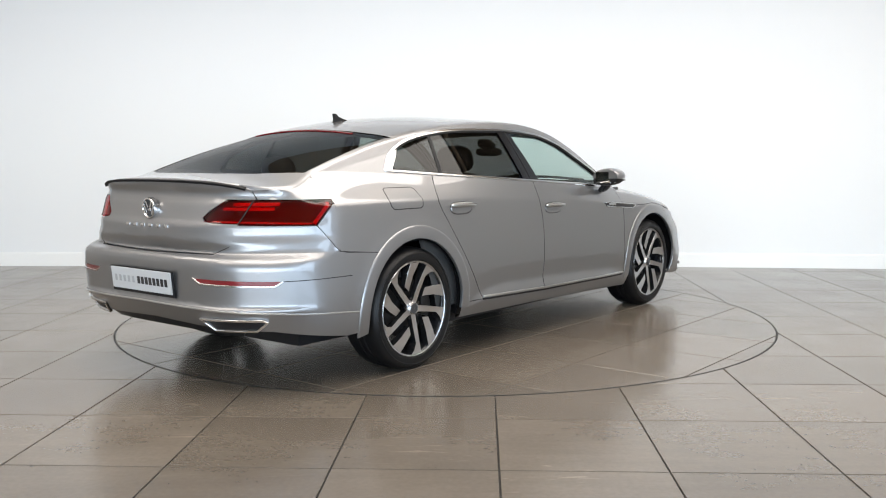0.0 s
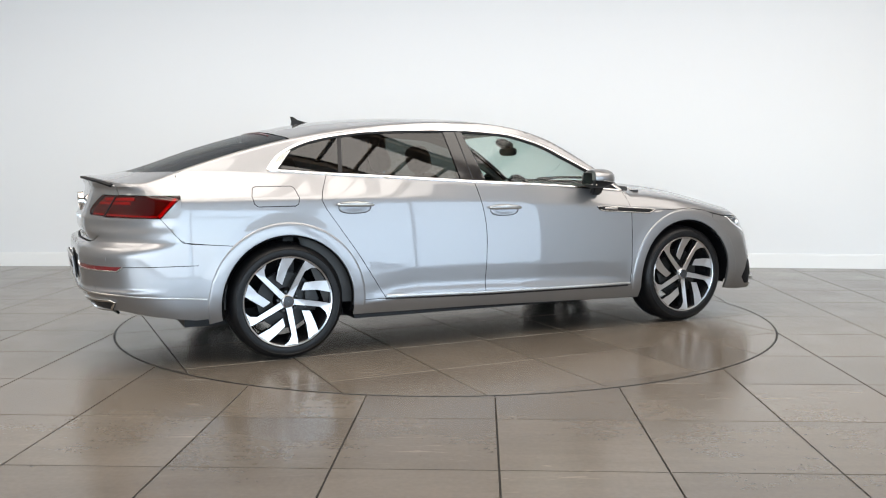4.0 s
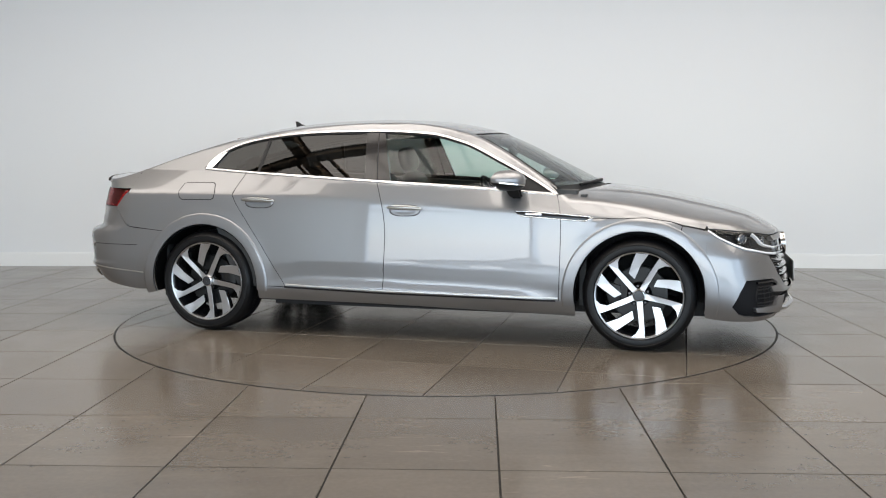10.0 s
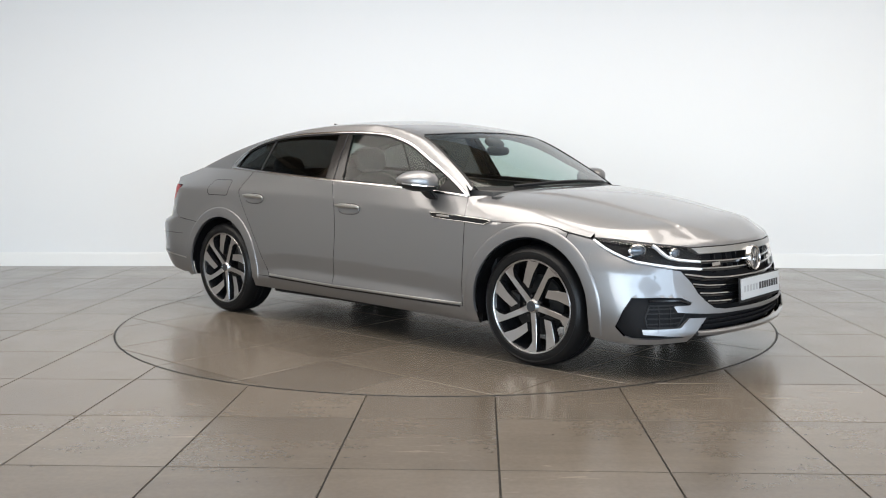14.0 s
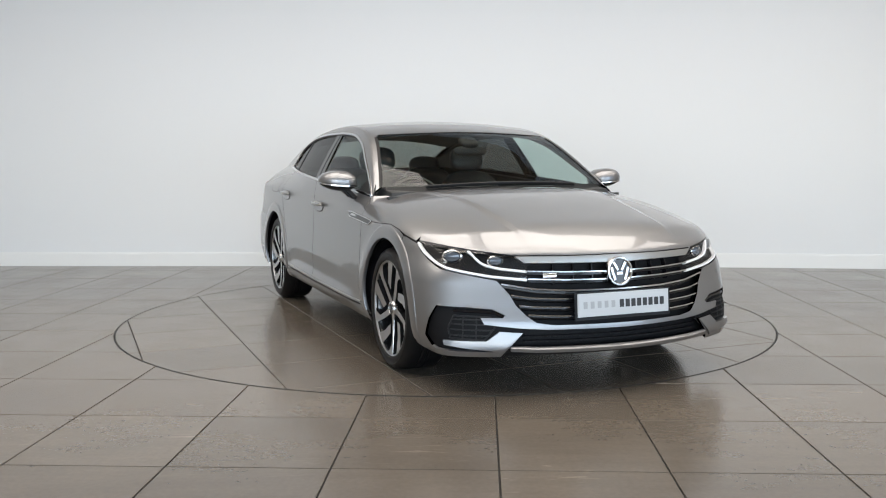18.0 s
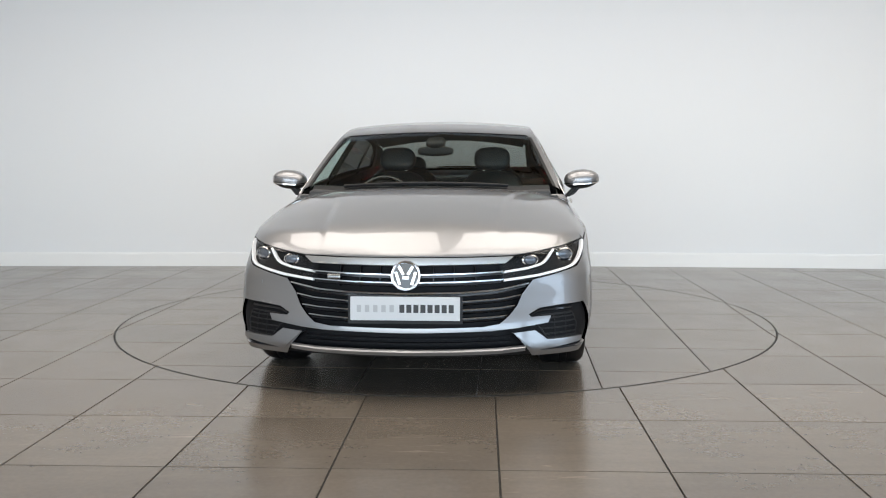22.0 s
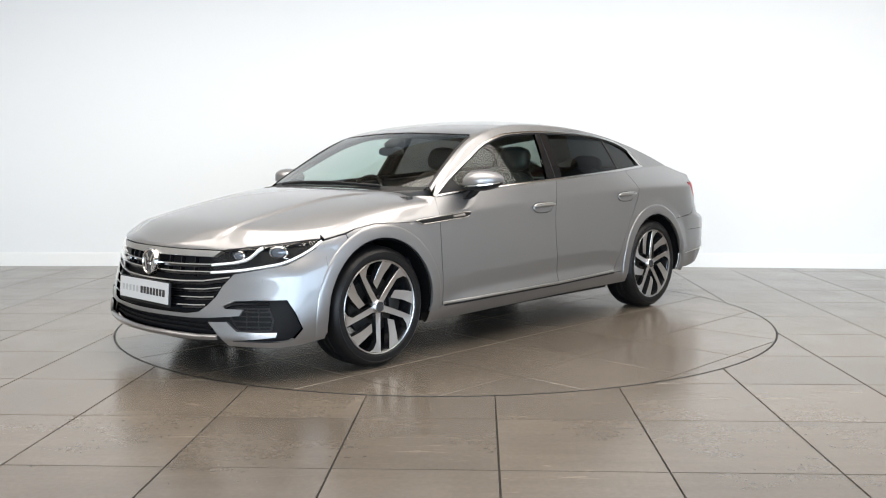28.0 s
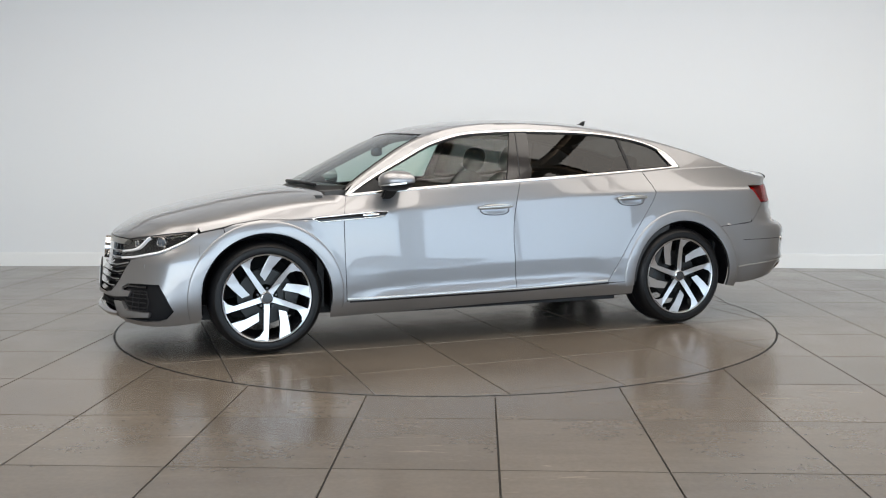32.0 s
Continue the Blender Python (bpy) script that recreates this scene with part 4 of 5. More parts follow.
for k in (-1, 1):
    ex = [(0.318, 0.382), (0.572, 0.392), (0.588, 0.381), (0.545, 0.336), (0.367, 0.322)]
    e2 = [(k * a, b) for a, b in ex]
    pipe = skin("exhaust_opening", [("tail", e2)], BLACK, car, "dark exhaust opening", off=0.002, thick=0.002, step=0.02)
    bead("exhaust_trim", "tail", e2, 0.014, 0.012, CHROME, pipe, "chrome exhaust trim", closed=True)
    rf = [(0.302, 0.579), (0.645, 0.576), (0.617, 0.551), (0.338, 0.553)]
    r2 = [(k * a, b) for a, b in rf]
    refl = skin("reflector", [("tail", r2)], REFLEX, car, "red rear reflector", off=0.002, thick=0.003, step=0.02)
    bead("reflector_trim", "tail", [r2[0], r2[3], r2[2], r2[1]], 0.010, 0.006, CHROME, refl)
    bead("parking_sensor", "tail", [(k * 0.56, 0.612), (k * 0.568, 0.612)], 0.020, 0.002, PAINT, bump_r)
    # thin black line painted for the shade along the bumper's crease
    bead("crease_shade", "tail", [(k * 0.645, 0.575), (k * 0.9, 0.573)], 0.004, 0.0008, BLACK, bump_r)


def plaque(name, kind, u, z, w, h, mat, parent, out=0.02, tilt=0.0):
    """A flat plate standing off the skin at (u, z)."""
    p = lift(kind, np.array([[u, z]]))[0]
    s = 1 if kind == "nose" else -1
    bm = bmesh.new()
    box(bm, -0.004, 0.004, -w / 2, w / 2, -h / 2, h / 2)
    bmesh.ops.bevel(bm, geom=bm.edges[:], offset=0.002, segments=2, affect="EDGES")
    return part(name, bm, mat, parent, "", True, pose(p[0] + s * out, p[1], z, 0, -tilt * s, 0 if s > 0 else 180))


def plate_bars(plate, w, h, light, dark, out):
    """Grey and black bars across a plate."""
    bars = [(-0.44 + 0.075 * i, 0.040, 0.30, light) for i in range(5)] + [(-0.05 + 0.064 * i, 0.046, 0.34, dark) for i in range(8)]
    for x, bw, bh, mat in bars:
        bm = bmesh.new()
        box(bm, out, out + 0.001, x * w, x * w + bw * w, -bh * h / 2, bh * h / 2)
        part("bar", bm, mat, plate, "", False)


for kind, z, out, h in (("tail", 0.540, 0.018, 0.112), ("nose", 0.446, 0.020, 0.112)):
    holder = plaque("plate_holder", kind, 0.0, z - 0.006, 0.545, h + 0.022, BLACK, car, out - 0.008, 4 if kind == "nose" else 6)
    pl = plaque("number_plate", kind, 0.0, z, 0.52, h, PLATE, car, out, 4 if kind == "nose" else 6)
    tagged(pl, "white display plate with grey and black bars")
    plate_bars(pl, 0.52, h, GREYINK, INK, 0.0042)


def emblem(kind, z, r, parent, tilt):
    p = lift(kind, np.array([[0.0, z]]))[0]
    s = 1 if kind == "nose" else -1
    root = new("emblem")
    root.parent = parent
    root.matrix_basis = pose(p[0] + s * 0.006, 0, z, 0, tilt, 0)
    bm = bmesh.new()
    lathe(bm, [(0.001, s * 0.010), (r * 0.8, s * 0.012), (r * 0.8, 0)], 40)
    for v in bm.verts:
        v.co = Vector((v.co.y, v.co.x, v.co.z))
    part("disc", bm, INKDISC, root)
    bm = bmesh.new()
    lathe(bm, [(r * 0.8, 0), (r * 0.8, s * 0.016), (r * 0.86, s * 0.021), (r * 0.96, s * 0.02), (r, s * 0.013), (r, -s * 0.01)], 48)
    for v in bm.verts:
        v.co = Vector((v.co.y, v.co.x, v.co.z))
    part("ring", bm, CHROME, root, "chrome ring")
    for y0, z0, y1, z1 in ((-0.46, 0.62, -0.14, 0.06), (0.46, 0.62, 0.14, 0.06), (-0.66, 0.26, -0.38, -0.60), (0.66, 0.26, 0.38, -0.60), (-0.22, -0.14, 0.22, -0.14)):
        bm = bmesh.new()
        ln = math.hypot(y1 - y0, z1 - z0) * r
        box(bm, s * 0.012 - 0.004, s * 0.012 + 0.004, -r * 0.10, r * 0.10, -ln / 2, ln / 2)
        bmesh.ops.bevel(bm, geom=bm.edges[:], offset=0.0015, segments=1, affect="EDGES")
        part("bar", bm, CHROME, root, "plain chrome bar", True, pose(0, (y0 + y1) / 2 * r, (z0 + z1) / 2 * r, -math.degrees(math.atan2(y1 - y0, z1 - z0)), 0, 0))
    return root


emblem("tail", 0.904, 0.055, boot, -4)
for i in range(6):
    bead("bar", "tail", [(-0.15 + 0.052 * i, 0.818), (-0.15 + 0.052 * i + 0.022, 0.818)], 0.016, 0.003, CHROME, boot)

# nose
n_half = [(0.0, 0.352), (0.308, 0.354), (0.374, 0.366), (0.413, 0.40), (0.451, 0.446), (0.479, 0.502), (0.529, 0.564), (0.67, 0.594), (0.78, 0.614), (0.87, 0.653), (0.93, 0.69), (0.958, 0.728)] + at_x("nose", 1.80, 0.726, 0.215, 16) + [(0.86, 0.199), (0.51, 0.199), (0.425, 0.320), (0.511, 0.327), (0.559, 0.275), (0.732, 0.276), (0.726, 0.262), (0.525, 0.241), (0.536, 0.226), (0.785, 0.228), (0.815, 0.238), (0.860, 0.288), (0.825, 0.378), (0.785, 0.442), (0.641, 0.44), (0.541, 0.431), (0.492, 0.404), (0.50, 0.391), (0.585, 0.392), (0.568, 0.360), (0.43, 0.341), (0.336, 0.334), (0.0, 0.33)]
siden = [(s, arc(HUB_X, HUB_Z, 0.385, -10, 54) + [(1.664, 0.752), (1.70, 0.748), (1.80, 0.726), (1.80, 0.215)]) for s in (-1, 1)]
bump_f = skin("front_bumper", [("nose", centred(n_half))] + siden, PAINT, car, step=0.02, thick=0.014)
grille = skin("grille", [("nose", [(-0.62, 0.20), (0.62, 0.20), (0.62, 0.60), (0.45, 0.672), (-0.45, 0.672), (-0.62, 0.60)])], MATT, car, "black radiator grille with bright bars", off=-0.05, thick=0)
band = [(0.0, 0.678), (0.258, 0.676), (0.478, 0.678), (0.425, 0.647), (0.253, 0.645), (0.0, 0.642)]
skin("grille_header", [("nose", centred(band))], SILVERTRIM, grille, "satin chrome header strip", off=0.004, thick=0.03)
for pts, w in (([(0.0, 0.598), (0.249, 0.602), (0.415, 0.609)], 0.011), ([(0.0, 0.561), (0.246, 0.564), (0.406, 0.571)], 0.011), ([(0.0, 0.511), (0.243, 0.514), (0.379, 0.523), (0.51, 0.548)], 0.013), ([(0.0, 0.472), (0.249, 0.474), (0.391, 0.482), (0.472, 0.496)], 0.010), ([(0.0, 0.433), (0.247, 0.435), (0.373, 0.44), (0.441, 0.447)], 0.010), ([(0.0, 0.393), (0.245, 0.395), (0.348, 0.399), (0.405, 0.404)], 0.010)):
    bead("grille_bar", "nose", flip(pts[::-1]) + pts[1:], w * 0.76, 0.024, CHROME, grille, "slim chrome bar", off=-0.022)
    bead("grille_shelf", "nose", flip([(a * 0.99, b - 0.008) for a, b in pts][::-1]) + [(a * 0.99, b - 0.008) for a, b in pts][1:], w * 1.6, 0.012, GLOSS, grille, off=-0.030)
for a in (0.12, 0.21, 0.30):
    for k in (-1, 1):
        bead("grille_post", "nose", [(k * a, 0.545), (k * a, 0.645)], 0.006, 0.018, GLOSS, grille, off=-0.040)
bead("grille_badge", "nose", [(-0.345, 0.584), (-0.29, 0.587)], 0.022, 0.006, CHROME, grille, "small bright badge", off=-0.004)
for z in (0.30, 0.276):
    bead("intake_slat", "nose", [(-0.42, z), (0.42, z)], 0.008, 0.015, MATT, grille, off=-0.04)
lipp = [(0.0, 0.234), (0.37, 0.235), (0.47, 0.243)]
bead("splitter", "nose", flip(lipp[::-1]) + lipp[1:], 0.024, 0.016, PAINT, car, "silver lower splitter", off=-0.006)
emblem("nose", 0.596, 0.073, grille, -6)
skin("front_valance", [("nose", [(-0.86, 0.175), (0.86, 0.175), (0.86, 0.212), (0.5, 0.225), (-0.5, 0.225), (-0.86, 0.212)])], BLACK, car, "black lower valance", off=-0.03)
for k in (-1, 1):
    fogp = [(k * a, b) for a, b in [(0.41, 0.345), (0.45, 0.372), (0.49, 0.42), (0.54, 0.44), (0.785, 0.450), (0.832, 0.38), (0.868, 0.288), (0.82, 0.230), (0.785, 0.220), (0.53, 0.218), (0.43, 0.315)]]
    fog = skin("fog_surround", [("nose", fogp)], MATT, car, "gloss black air intake surround", off=-0.016, thick=0, step=0.02)
    wedge = [(k * a, b) for a, b in [(0.425, 0.320), (0.511, 0.327), (0.559, 0.280), (0.738, 0.281), (0.732, 0.258), (0.530, 0.236), (0.508, 0.226)]]
    pts, _, fcs = patch("nose", wedge, 0.02, 0.0, 0.03)
    _, nn = lie("nose", np.array([(math.atan2(q[1], q[0] - 1.2), q[2]) for q in pts]))
    lean = np.clip(0.335 - np.array([q[2] for q in pts]), 0, 0.1)
    ob = mesh_object("bumper_blade", np.array(pts) + nn * (0.002 + 0.10 * lean)[:, None], fcs, PAINT, bump_f, "silver bumper blade beside the lower intake", True)
    ob.data.set_sharp_from_angle(angle=radians(30))
    mesh_in = [(k * a, b) for a, b in [(0.526, 0.35), (0.549, 0.397), (0.700, 0.401), (0.722, 0.34), (0.712, 0.290), (0.568, 0.282)]]
    skin("intake_recess", [("nose", mesh_in)], MATT, fog, off=-0.013, thick=0, step=0.02)
    bead("recess_edge", "nose", mesh_in, 0.008, 0.005, BLACK, fog, closed=True, off=-0.014)
    for z, a in ((0.304, 0.557), (0.331, 0.540), (0.358, 0.532), (0.382, 0.545)):
        bead("intake_slat", "nose", [(k * a, z), (k * 0.710, z + 0.002)], 0.006, 0.005, BLACK, fog, off=-0.012)
    for a in (0.600, 0.655):
        bead("intake_slat", "nose", [(k * a, 0.285), (k * a, 0.398)], 0.005, 0.004, BLACK, fog, off=-0.012)
    bead("intake_blade", "nose", [(k * 0.492, 0.395), (k * 0.525, 0.413), (k * 0.56, 0.420), (k * 0.70, 0.424)], 0.014, 0.010, GLOSS, fog, off=-0.014)
    bead("parking_sensor", "nose", [(k * 0.662, 0.538), (k * 0.668, 0.538)], 0.020, 0.002, PAINT, bump_f)
    # headlight
    lo = [(0.962, 0.735), (0.93, 0.692), (0.87, 0.655), (0.78, 0.616), (0.67, 0.596), (0.529, 0.566), (0.406, 0.56), (0.406, 0.64), (0.45, 0.665), (0.484, 0.680), (0.647, 0.702), (0.80, 0.722), (0.90, 0.733)]
    lk = [(k * a, b) for a, b in lo]
    hl = skin("headlight", [("nose", lk)], LAMPBLACK, car, "dark headlight with bright light guides, unlit", off=-0.032, thick=0, step=0.02)
    skin("lens", [("nose", lk)], LENS, hl, "clear headlight cover", off=-0.001, thick=0, step=0.02)
    bead("light_guide", "nose", [(k * a, b) for a, b in [(0.962, 0.730), (0.91, 0.688), (0.865, 0.664), (0.81, 0.641), (0.751, 0.622), (0.658, 0.604), (0.552, 0.584), (0.41, 0.567)]], 0.013, 0.012, GUIDE, hl, "white light guide", off=-0.012)
    bead("light_guide", "nose", [(k * a, b) for a, b in [(0.688, 0.704), (0.642, 0.670), (0.605, 0.648), (0.576, 0.636), (0.516, 0.621), (0.41, 0.606)]], 0.012, 0.012, GUIDE, hl, "white light guide", off=-0.012)
    bead("lamp_edge", "nose", [(k * a, b) for a, b in [(0.925, 0.733), (0.80, 0.720), (0.647, 0.700), (0.49, 0.677)]], 0.008, 0.006, GLOSS, hl, off=-0.012)
    for a, z, r in ((0.760, 0.682, 0.028), (0.552, 0.662, 0.023)):
        p, n = lift("nose", np.array([[k * a, z]]))[0], normals("nose", np.array([[k * a, z]]))[0]
        dr = Vector((n[0], n[1] * 0.6, 0.0)).normalized()
        c = Vector(p) - Vector(n) * 0.024
        rot = dr.to_track_quat("Y", "Z").to_matrix().to_4x4()
        unit = new("projector")
        unit.parent = hl
        unit.matrix_basis = Matrix.Translation(c) @ rot
        bm = bmesh.new()
        lathe(bm, [(r * 1.15, -0.012), (r * 1.2, 0.006), (r, 0.010), (r * 0.95, 0.0)], 28)
        bmesh.ops.scale(bm, vec=(1.5, 1, 1.0), verts=bm.verts)
        part("bezel", bm, CHROME, unit, "bright bezel")
        bm = bmesh.new()
        lathe(bm, [(r * 0.96, 0.0), (r * 0.85, 0.008), (r * 0.5, 0.014), (0.001, 0.016)], 28)
        bmesh.ops.scale(bm, vec=(1.5, 1, 1.0), verts=bm.verts)
        part("lens", bm, PROJECTOR, unit, "glass projector lens")
        bm = bmesh.new()
        box(bm, -r * 1.7, r * 1.7, -0.014, -0.004, -r * 1.15, -r * 1.0)
        box(bm, -r * 1.5, r * 1.5, -0.014, -0.004, -r * 1.5, -r * 1.35)
        part("reflector", bm, CHROME, unit, "chrome reflector", False)

# mirrors
for s in (-1, 1):
    mir = new("mirror")
    mir.parent = car
    mir.matrix_basis = pose(0.645, s * 0.955, 1.012)
    for name, mat, lowz, highz, grow in (("mirror_cap", PAINT, -0.012, 1.0, 1.0), ("mirror_housing", BLACK, -1.0, -0.010, 0.97)):
        bm = bmesh.new()
        bmesh.ops.create_uvsphere(bm, u_segments=32, v_segments=20, radius=1)
        for v in bm.verts:
            x, y, z = v.co
            k = (abs(x)**2.5 + abs(y)**3.0 + abs(z)**2.7) ** (-1 / 2.7)
            x, y, z = x * k, y * k, z * k
            x = x * 0.105 if x > 0 else max(x * 0.105, -0.062)
            zz = z * (0.068 if z > 0 else 0.058)
            zz *= 1 - 0.34 * max(0, y * s) ** 1.6
            zz *= 1 - 0.10 * max(0, -y * s) ** 2
            v.co = Vector(((x - 0.03 * max(0.0, y * s) ** 2) * grow, y * 0.112 * grow, (zz + 0.008 * y * s) * grow))
        bmesh.ops.bisect_plane(bm, geom=bm.verts[:] + bm.edges[:] + bm.faces[:], plane_co=(0, 0, lowz if lowz > -1 else highz), plane_no=(0.10, 0, 1), clear_inner=lowz > -1, clear_outer=highz < 1)
        part(name, bm, mat, mir, "silver mirror cap" if mat is PAINT else "black mirror housing")
    bm = bmesh.new()
    ring = []
    for i in range(25):
        a = math.pi * i / 24
        cx, cy = math.sin(a), math.cos(a) * s
        kk = (abs(cx) ** 2.5 + abs(cy) ** 3.0) ** (-1 / 2.7)
        px, py = cx * kk, cy * kk
        ring.append([bm.verts.new(((px * 0.107 - 0.03 * max(0.0, py * s) ** 2), py * 0.1135, -0.013 - 0.0107 * px + 0.008 * py * s + dz)) for dz in (-0.004, 0.004)])
    for p0, p1 in zip(ring, ring[1:]):
        bm.faces.new((p0[0], p1[0], p1[1], p0[1]))
    part("indicator", bm, CHROME, mir, "slim clear indicator strip")
    bm = bmesh.new()
    box(bm, -0.0635, -0.0605, -0.078, 0.078, -0.036, 0.042)
    part("mirror_glass", bm, MIRROR, mir, "", False)
    bm = bmesh.new()
    bmesh.ops.create_cube(bm, size=1)
    for v in bm.verts:
        t = 0.5 - v.co.z
        v.co = Vector((0.02 + v.co.x * (0.095 - 0.02 * t) + 0.02 * t, v.co.y * 0.05 - s * (0.02 + 0.07 * t), -0.03 - 0.075 * t))
    bmesh.ops.bevel(bm, geom=bm.edges[:], offset=0.012, segments=2, affect="EDGES")
    part("mirror_stalk", bm, BLACK, mir, "black mirror foot")

# roof antenna
fin = [(-0.085, 0.0), (0.075, 0.0), (0.02, 0.014), (-0.035, 0.036), (-0.062, 0.060), (-0.078, 0.062), (-0.074, 0.03)]
zr = float(top_z(-1.10))
prism("antenna", fin, -0.011, 0.011, BLACK, car, "black shark-fin antenna", bevel=0.004, m=pose(-1.06, 0, zr - 0.004, 0, -7, 0))

# wipers
for y0, y1 in ((-0.52, 0.04), (0.0, 0.48)):
    pts = [(1.115 - 0.33 * (y0 + (y1 - y0) * i / 8) ** 2, y0 + (y1 - y0) * i / 8) for i in range(9)]
    wiper = bead("wiper", "top", pts, 0.014, 0.010, BLACK, car, "black wiper arm", off=0.002)


# wheels
def polar(r, a):
    return (r * math.cos(radians(a)), r * math.sin(radians(a)))


def wheel(sx, sy):
    hub = new("wheel")
    hub.parent = car
    hub.matrix_basis = pose(sx * HUB_X, sy * 0.888, HUB_Z, 0, 0, 0 if sy < 0 else 180)
    R = 0.262
    bm = bmesh.new()
    lathe(bm, [(0.258, 0.012), (0.262, -0.002), (0.268, -0.010), (0.285, -0.014), (0.300, -0.011), (0.303, -0.013), (0.317, -0.004), (0.329, 0.012), (0.336, 0.038), (0.3375, 0.07), (0.334, 0.074), (0.334, 0.082), (0.3375, 0.086), (0.3375, 0.112), (0.334, 0.116), (0.334, 0.124), (0.3375, 0.128), (0.3375, 0.165), (0.336, 0.20), (0.32, 0.226), (0.27, 0.24)], 96)
    part("tyre", bm, RUBBER, hub, "black low-profile tyre")
    bm = bmesh.new()
    lathe(bm, [(R - 0.001, -0.006), (R + 0.001, -0.001), (R, 0.004), (0.250, 0.012), (0.240, 0.05), (0.235, 0.16), (0.225, 0.20)], 80)
    rim = part("rim", bm, DARK, hub, "black alloy rim barrel")
    bm = bmesh.new()
    lathe(bm, [(0.2535, 0.004), (0.2545, -0.004), (0.260, -0.0065), (0.2625, -0.004)], 80)
    part("rim_lip", bm, ALLOY, rim, "machined bright rim lip")
    base = {(1, 1): 52, (-1, -1): 64, (-1, 1): 17, (1, -1): 61}[sx, sy]
    for i in range(5):
        A = base + 72 * i
        sp = [(0.10, 50), (0.17, 23), (0.45, 8), (0.73, 4), (0.90, 2.5), (0.97, 2), (0.97, -17), (0.89, -10.5), (0.75, -5), (0.45, -8), (0.17, -23), (0.10, -50)]
        bl = [(0.97, -19), (0.97, -2.5), (0.77, 5), (0.55, 18), (0.385, 8), (0.69, -9.5)]
        for nm, poly, off, dep in (("spoke", sp, A, 0.010), ("blade", bl, A + 36, 0.013)):
            o = [polar(r * R, off + a) for r, a in poly]
            bm = bmesh.new()
            fr = [bm.verts.new((x, 0.016 - 0.020 * (math.hypot(x, z) / R) ** 2, z)) for x, z in o]
            bk = [bm.verts.new((x, 0.046, z)) for x, z in o]
            bm.faces.new(fr)
            n = len(o)
            for j in range(n):
                bm.faces.new((fr[j], bk[j], bk[(j + 1) % n], fr[(j + 1) % n]))
            bmesh.ops.recalc_face_normals(bm, faces=bm.faces[:])
            top = [f for f in bm.faces if len(f.verts) == n]
            if top[0].normal.y > 0:
                bmesh.ops.reverse_faces(bm, faces=bm.faces[:])
            ob = part(nm, bm, ALLOY, rim, "machined bright face with black flanks", False)
            ob.data.materials.append(DARK)
            for pg in ob.data.polygons:
                pg.material_index = 0 if len(pg.vertices) == n else 1
    bm = bmesh.new()
    lathe(bm, [(0.001, 0.006), (0.034, 0.006), (0.038, 0.010), (0.042, 0.03)], 32)
    part("hub", bm, ALLOY, rim, "bright wheel centre")
    bm = bmesh.new()
    lathe(bm, [(0.001, 0.001), (0.028, 0.002), (0.031, 0.006)], 28)
    cap = part("hub_cap", bm, INKDISC, rim, "dark centre cap")
    bm = bmesh.new()
    lathe(bm, [(0.029, 0.003), (0.030, 0.000), (0.033, 0.001), (0.034, 0.006)], 28)
    part("cap_ring", bm, CHROME, rim, "bright cap ring")
    for j in range(5):
        bx, bz = polar(0.042, base + 36 + 72 * j)
        bm = bmesh.new()
        lathe(bm, [(0.001, 0.014), (0.0075, 0.014), (0.008, 0.03)], 8)
        part("wheel_bolt", bm, DARK, rim, "", True, pose(bx * 1.35, 0, bz * 1.35))
    bm = bmesh.new()
    lathe(bm, [(0.07, 0.085), (0.075, 0.075), (0.165, 0.075), (0.168, 0.08), (0.168, 0.10)], 56)
    part("brake_disc", bm, STEEL, hub, "steel brake disc")
    pts = [(0.12, -24), (0.185, -22), (0.195, 0), (0.185, 22), (0.12, 24)]
    prism("brake_caliper", [polar(r, 180 + a if sx * (1 if sy < 0 else -1) > 0 else a) for r, a in pts], 0.045, 0.11, STEEL, hub, "grey brake caliper", bevel=0.006)


for sx in (-1, 1):
    for sy in (-1, 1):
        wheel(sx, sy)

# underside, cabin
bm = bmesh.new()
box(bm, -1.95, 1.95, -0.54, 0.54, 0.17, 0.26)
part("underbody", bm, BLACK, car, "black underbody", False)
bm = bmesh.new()
box(bm, -0.98, 0.98, -0.76, 0.76, 0.185, 0.28)
part("floor_pan", bm, BLACK, car, "black floor pan", False)
bm = bmesh.new()
box(bm, 1.06, 1.10, -0.78, 0.78, 0.25, 0.93)
part("bulkhead", bm, TRIM, car, "dark bulkhead", False)
bm = bmesh.new()
box(bm, -1.95, -1.35, -0.70, 0.70, 0.94, 0.98)
part("parcel_shelf", bm, TRIM, car, "dark parcel shelf", False)
# added blocker: keeps the red backs of the tail lights out of the cabin
bm = bmesh.new()
box(bm, -1.77, -1.75, -0.80, 0.80, 0.30, 0.935)
box(bm, -1.77, -1.75, 0.71, 0.80, 0.935, 0.975)
box(bm, -1.77, -1.75, -0.80, -0.71, 0.935, 0.975)
part("boot_blocker", bm, TRIM, car, "dark panel added across the boot to hide the lamp backs", False)
bm = bmesh.new()
box(bm, -1.40, -1.34, -0.72, 0.72, 0.25, 0.93)
part("seat_wall", bm, TRIM, car, "dark wall behind the seats", False)
dash = [(1.04, 0.955), (0.80, 0.975), (0.64, 0.955), (0.58, 0.90), (0.60, 0.70), (0.66, 0.55), (1.04, 0.5)]
prism("dashboard", dash, -0.74, 0.74, TRIM, car, "dark dashboard", bevel=0.015)
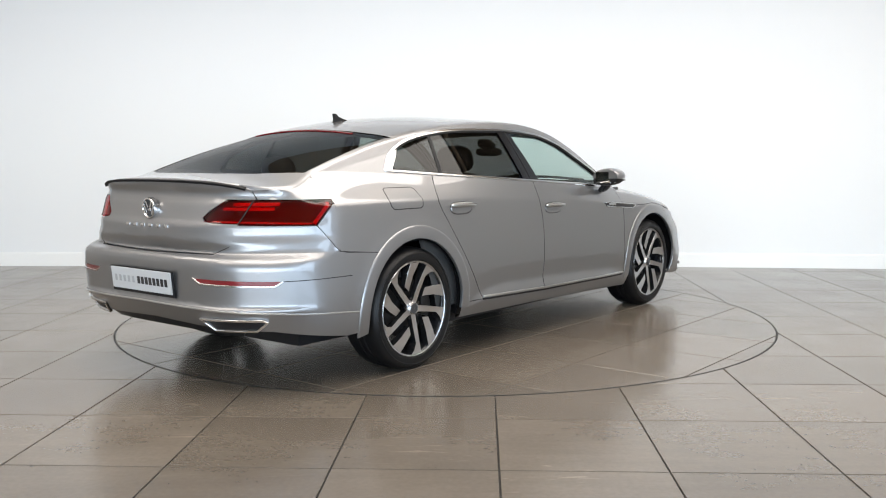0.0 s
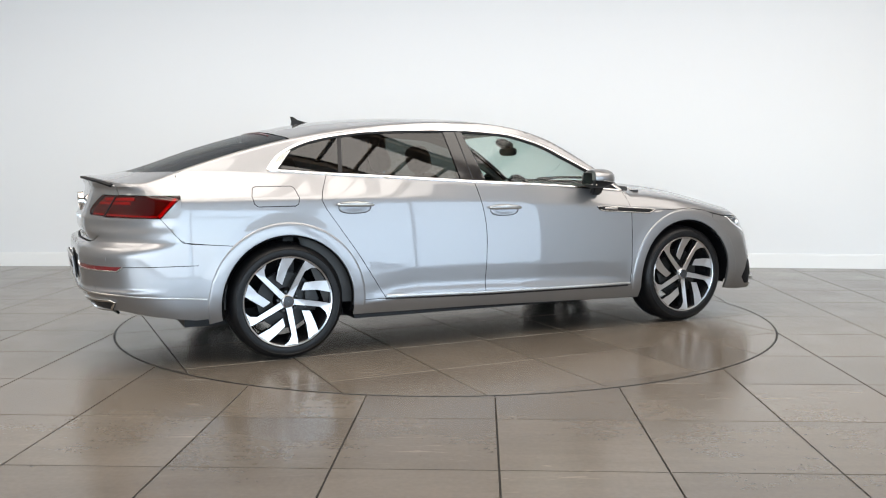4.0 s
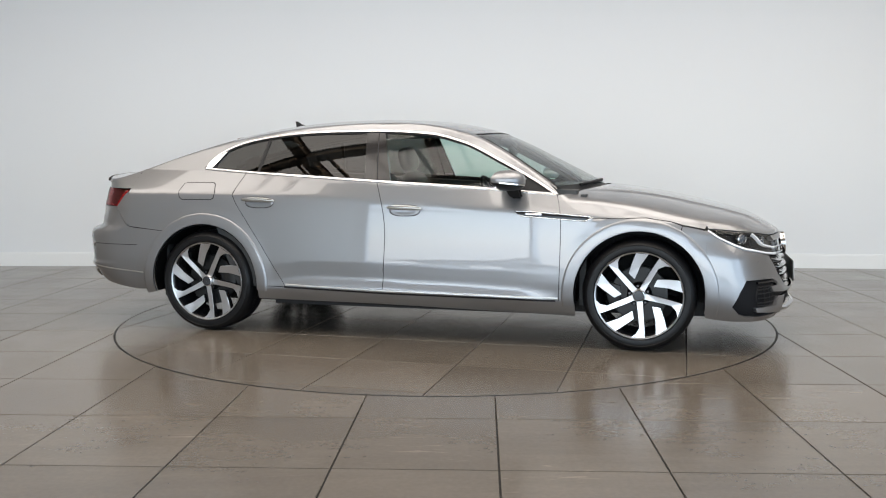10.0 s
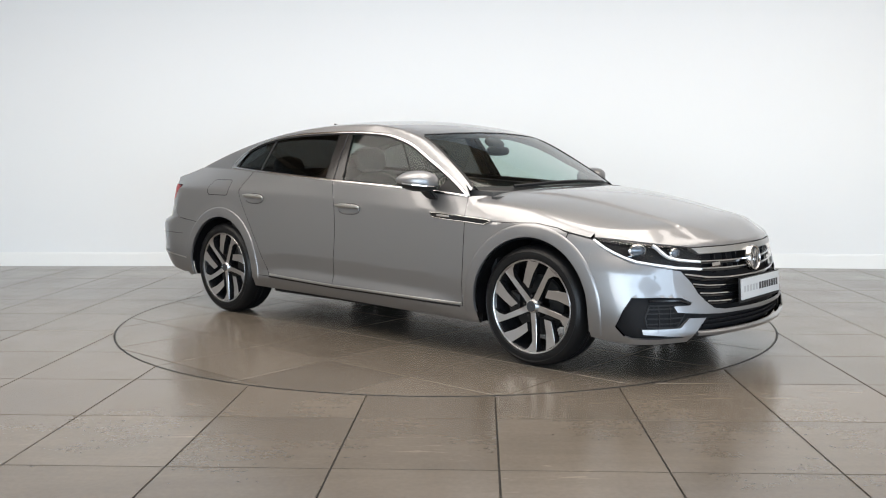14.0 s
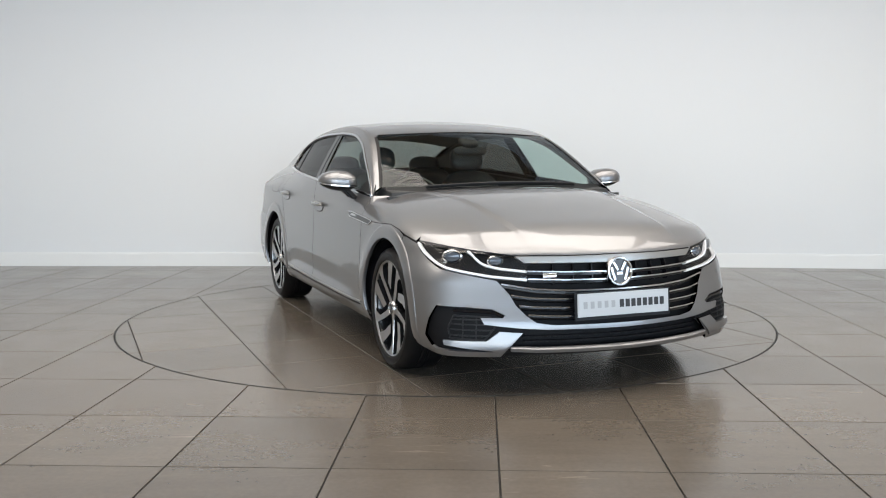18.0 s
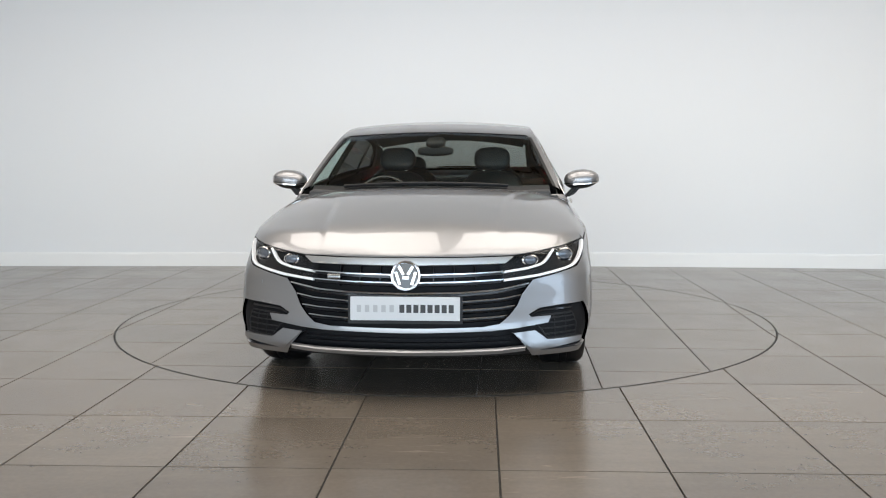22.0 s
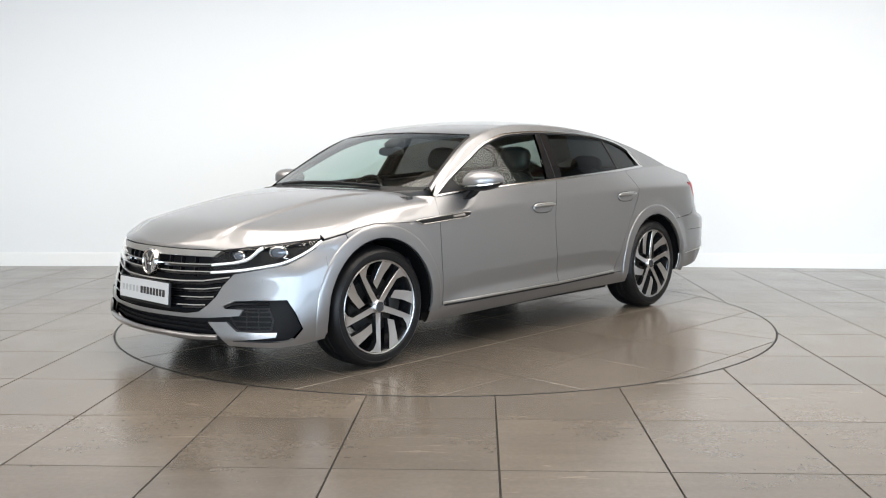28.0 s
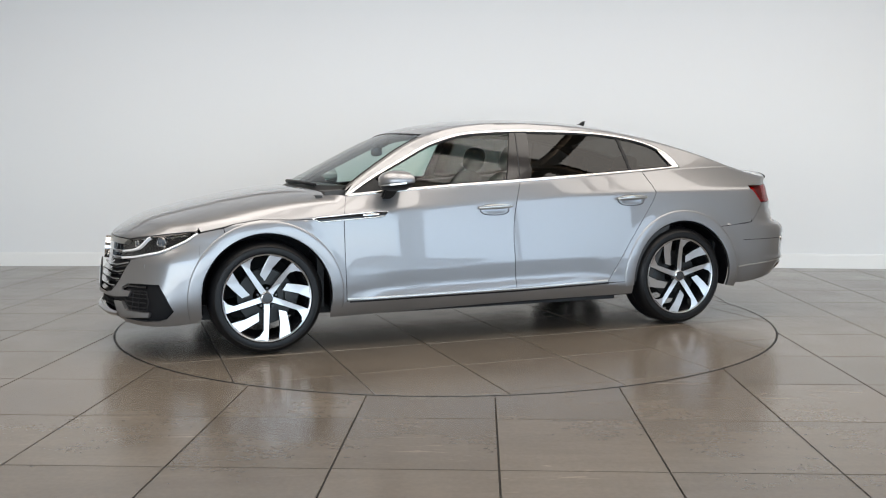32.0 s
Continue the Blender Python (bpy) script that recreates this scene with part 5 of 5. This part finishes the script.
for s in (-1, 1):
    for x, z0, nm in ((0.02, 0.30, "front_seat"), (-0.88, 0.32, "rear_seat")):
        seat = new(nm)
        seat.parent = car
        seat.matrix_basis = pose(x, s * 0.36, z0)
        back = 0.62
        blob("cushion", (0.52, 0.50, 0.20), SEAT, seat, "", pose(0.05, 0, 0.12, 0, -8, 0))
        blob("backrest", (0.17, 0.50, back), SEAT, seat, "", pose(-0.27, 0, 0.46, 0, -20, 0), 3.2)
        blob("headrest", (0.11, 0.27, 0.18), SEAT, seat, "", pose(-0.40, 0, 0.845 if x > -0.5 else 0.76, 0, -14, 0), 3.0)
        bm = bmesh.new()
        for yy in (-0.06, 0.06):
            box(bm, -0.395, -0.383, yy - 0.005, yy + 0.005, 0.66, 0.80)
        part("headrest_post", bm, CHROME, seat, "", False)
wheel_pose = pose(0.45, -0.36, 0.86, 0, 62, 0)
bm = bmesh.new()
lathe(bm, [(0.185 + 0.016 * math.cos(a), 0.016 * math.sin(a)) for a in [2 * math.pi * i / 10 for i in range(10)]], 40, "Z", True)
sw = part("steering_wheel", bm, GLOSS, car, "black steering wheel", True, wheel_pose)
bm = bmesh.new()
lathe(bm, [(0.001, 0.02), (0.06, 0.016), (0.07, -0.03), (0.02, -0.16)], 24, "Z")
box(bm, -0.016, 0.016, -0.18, 0.18, -0.01, 0.008)
part("spokes", bm, TRIM, sw, "", False)
inner = new("interior_mirror")
inner.parent = car
inner.matrix_basis = pose(0.50, 0, 1.200)
blob("mirror_body", (0.04, 0.24, 0.065), BLACK, inner, "black interior mirror", None, 3.0)
blob("sensor_box", (0.12, 0.13, 0.06), BLACK, inner, "black sensor housing", pose(-0.03, 0, 0.055, 0, 25, 0), 3.0)
# headliner just under the roof
lin = rail_top(0.36, -1.33, 1, 40, 0.03)
skin("headliner", [("top", lin + [(x, -y) for x, y in lin[::-1]])], LINER, car, "dark headliner", off=-0.035, thick=0, step=0.06)
for s in (-1, 1):
    skin("door_card", [(s, [(0.93, 0.28), (-1.2, 0.30), (-1.35, 0.70), (-1.2, 1.05)] + line_pts(window_low, -1.2, 0.90)[1:] + [(0.92, 0.9)])], TRIM, car, off=-0.055, thick=0, step=0.08)
    skin("pillar_trim", [(s, rail_side(0.90, -1.9, 50) + [(-1.9, 1.05)] + line_pts(window_low, -1.70, -1.487, 4) + line_pts(window_top, -1.487, 0.90, 60))], LINER, car, off=-0.035, thick=0, step=0.06)


# ---- motion of the turntable and the car on it ----
def motions():
    rows, disc = [], []
    for i in range(33):
        a = 51.45 - 6.6114 * i
        c, s = math.cos(radians(a)), math.sin(radians(a))
        ox, oy = 0.0027, -0.0268
        rows.append((float(i), pose(ox * c - oy * s, ox * s + oy * c, 0.0005, 0, 0, a)))
        disc.append((float(i), pose(RCX, RCY, 0, 0, 0, a)))
    walk(car, rows)
    walk(turntable, disc)


motions()
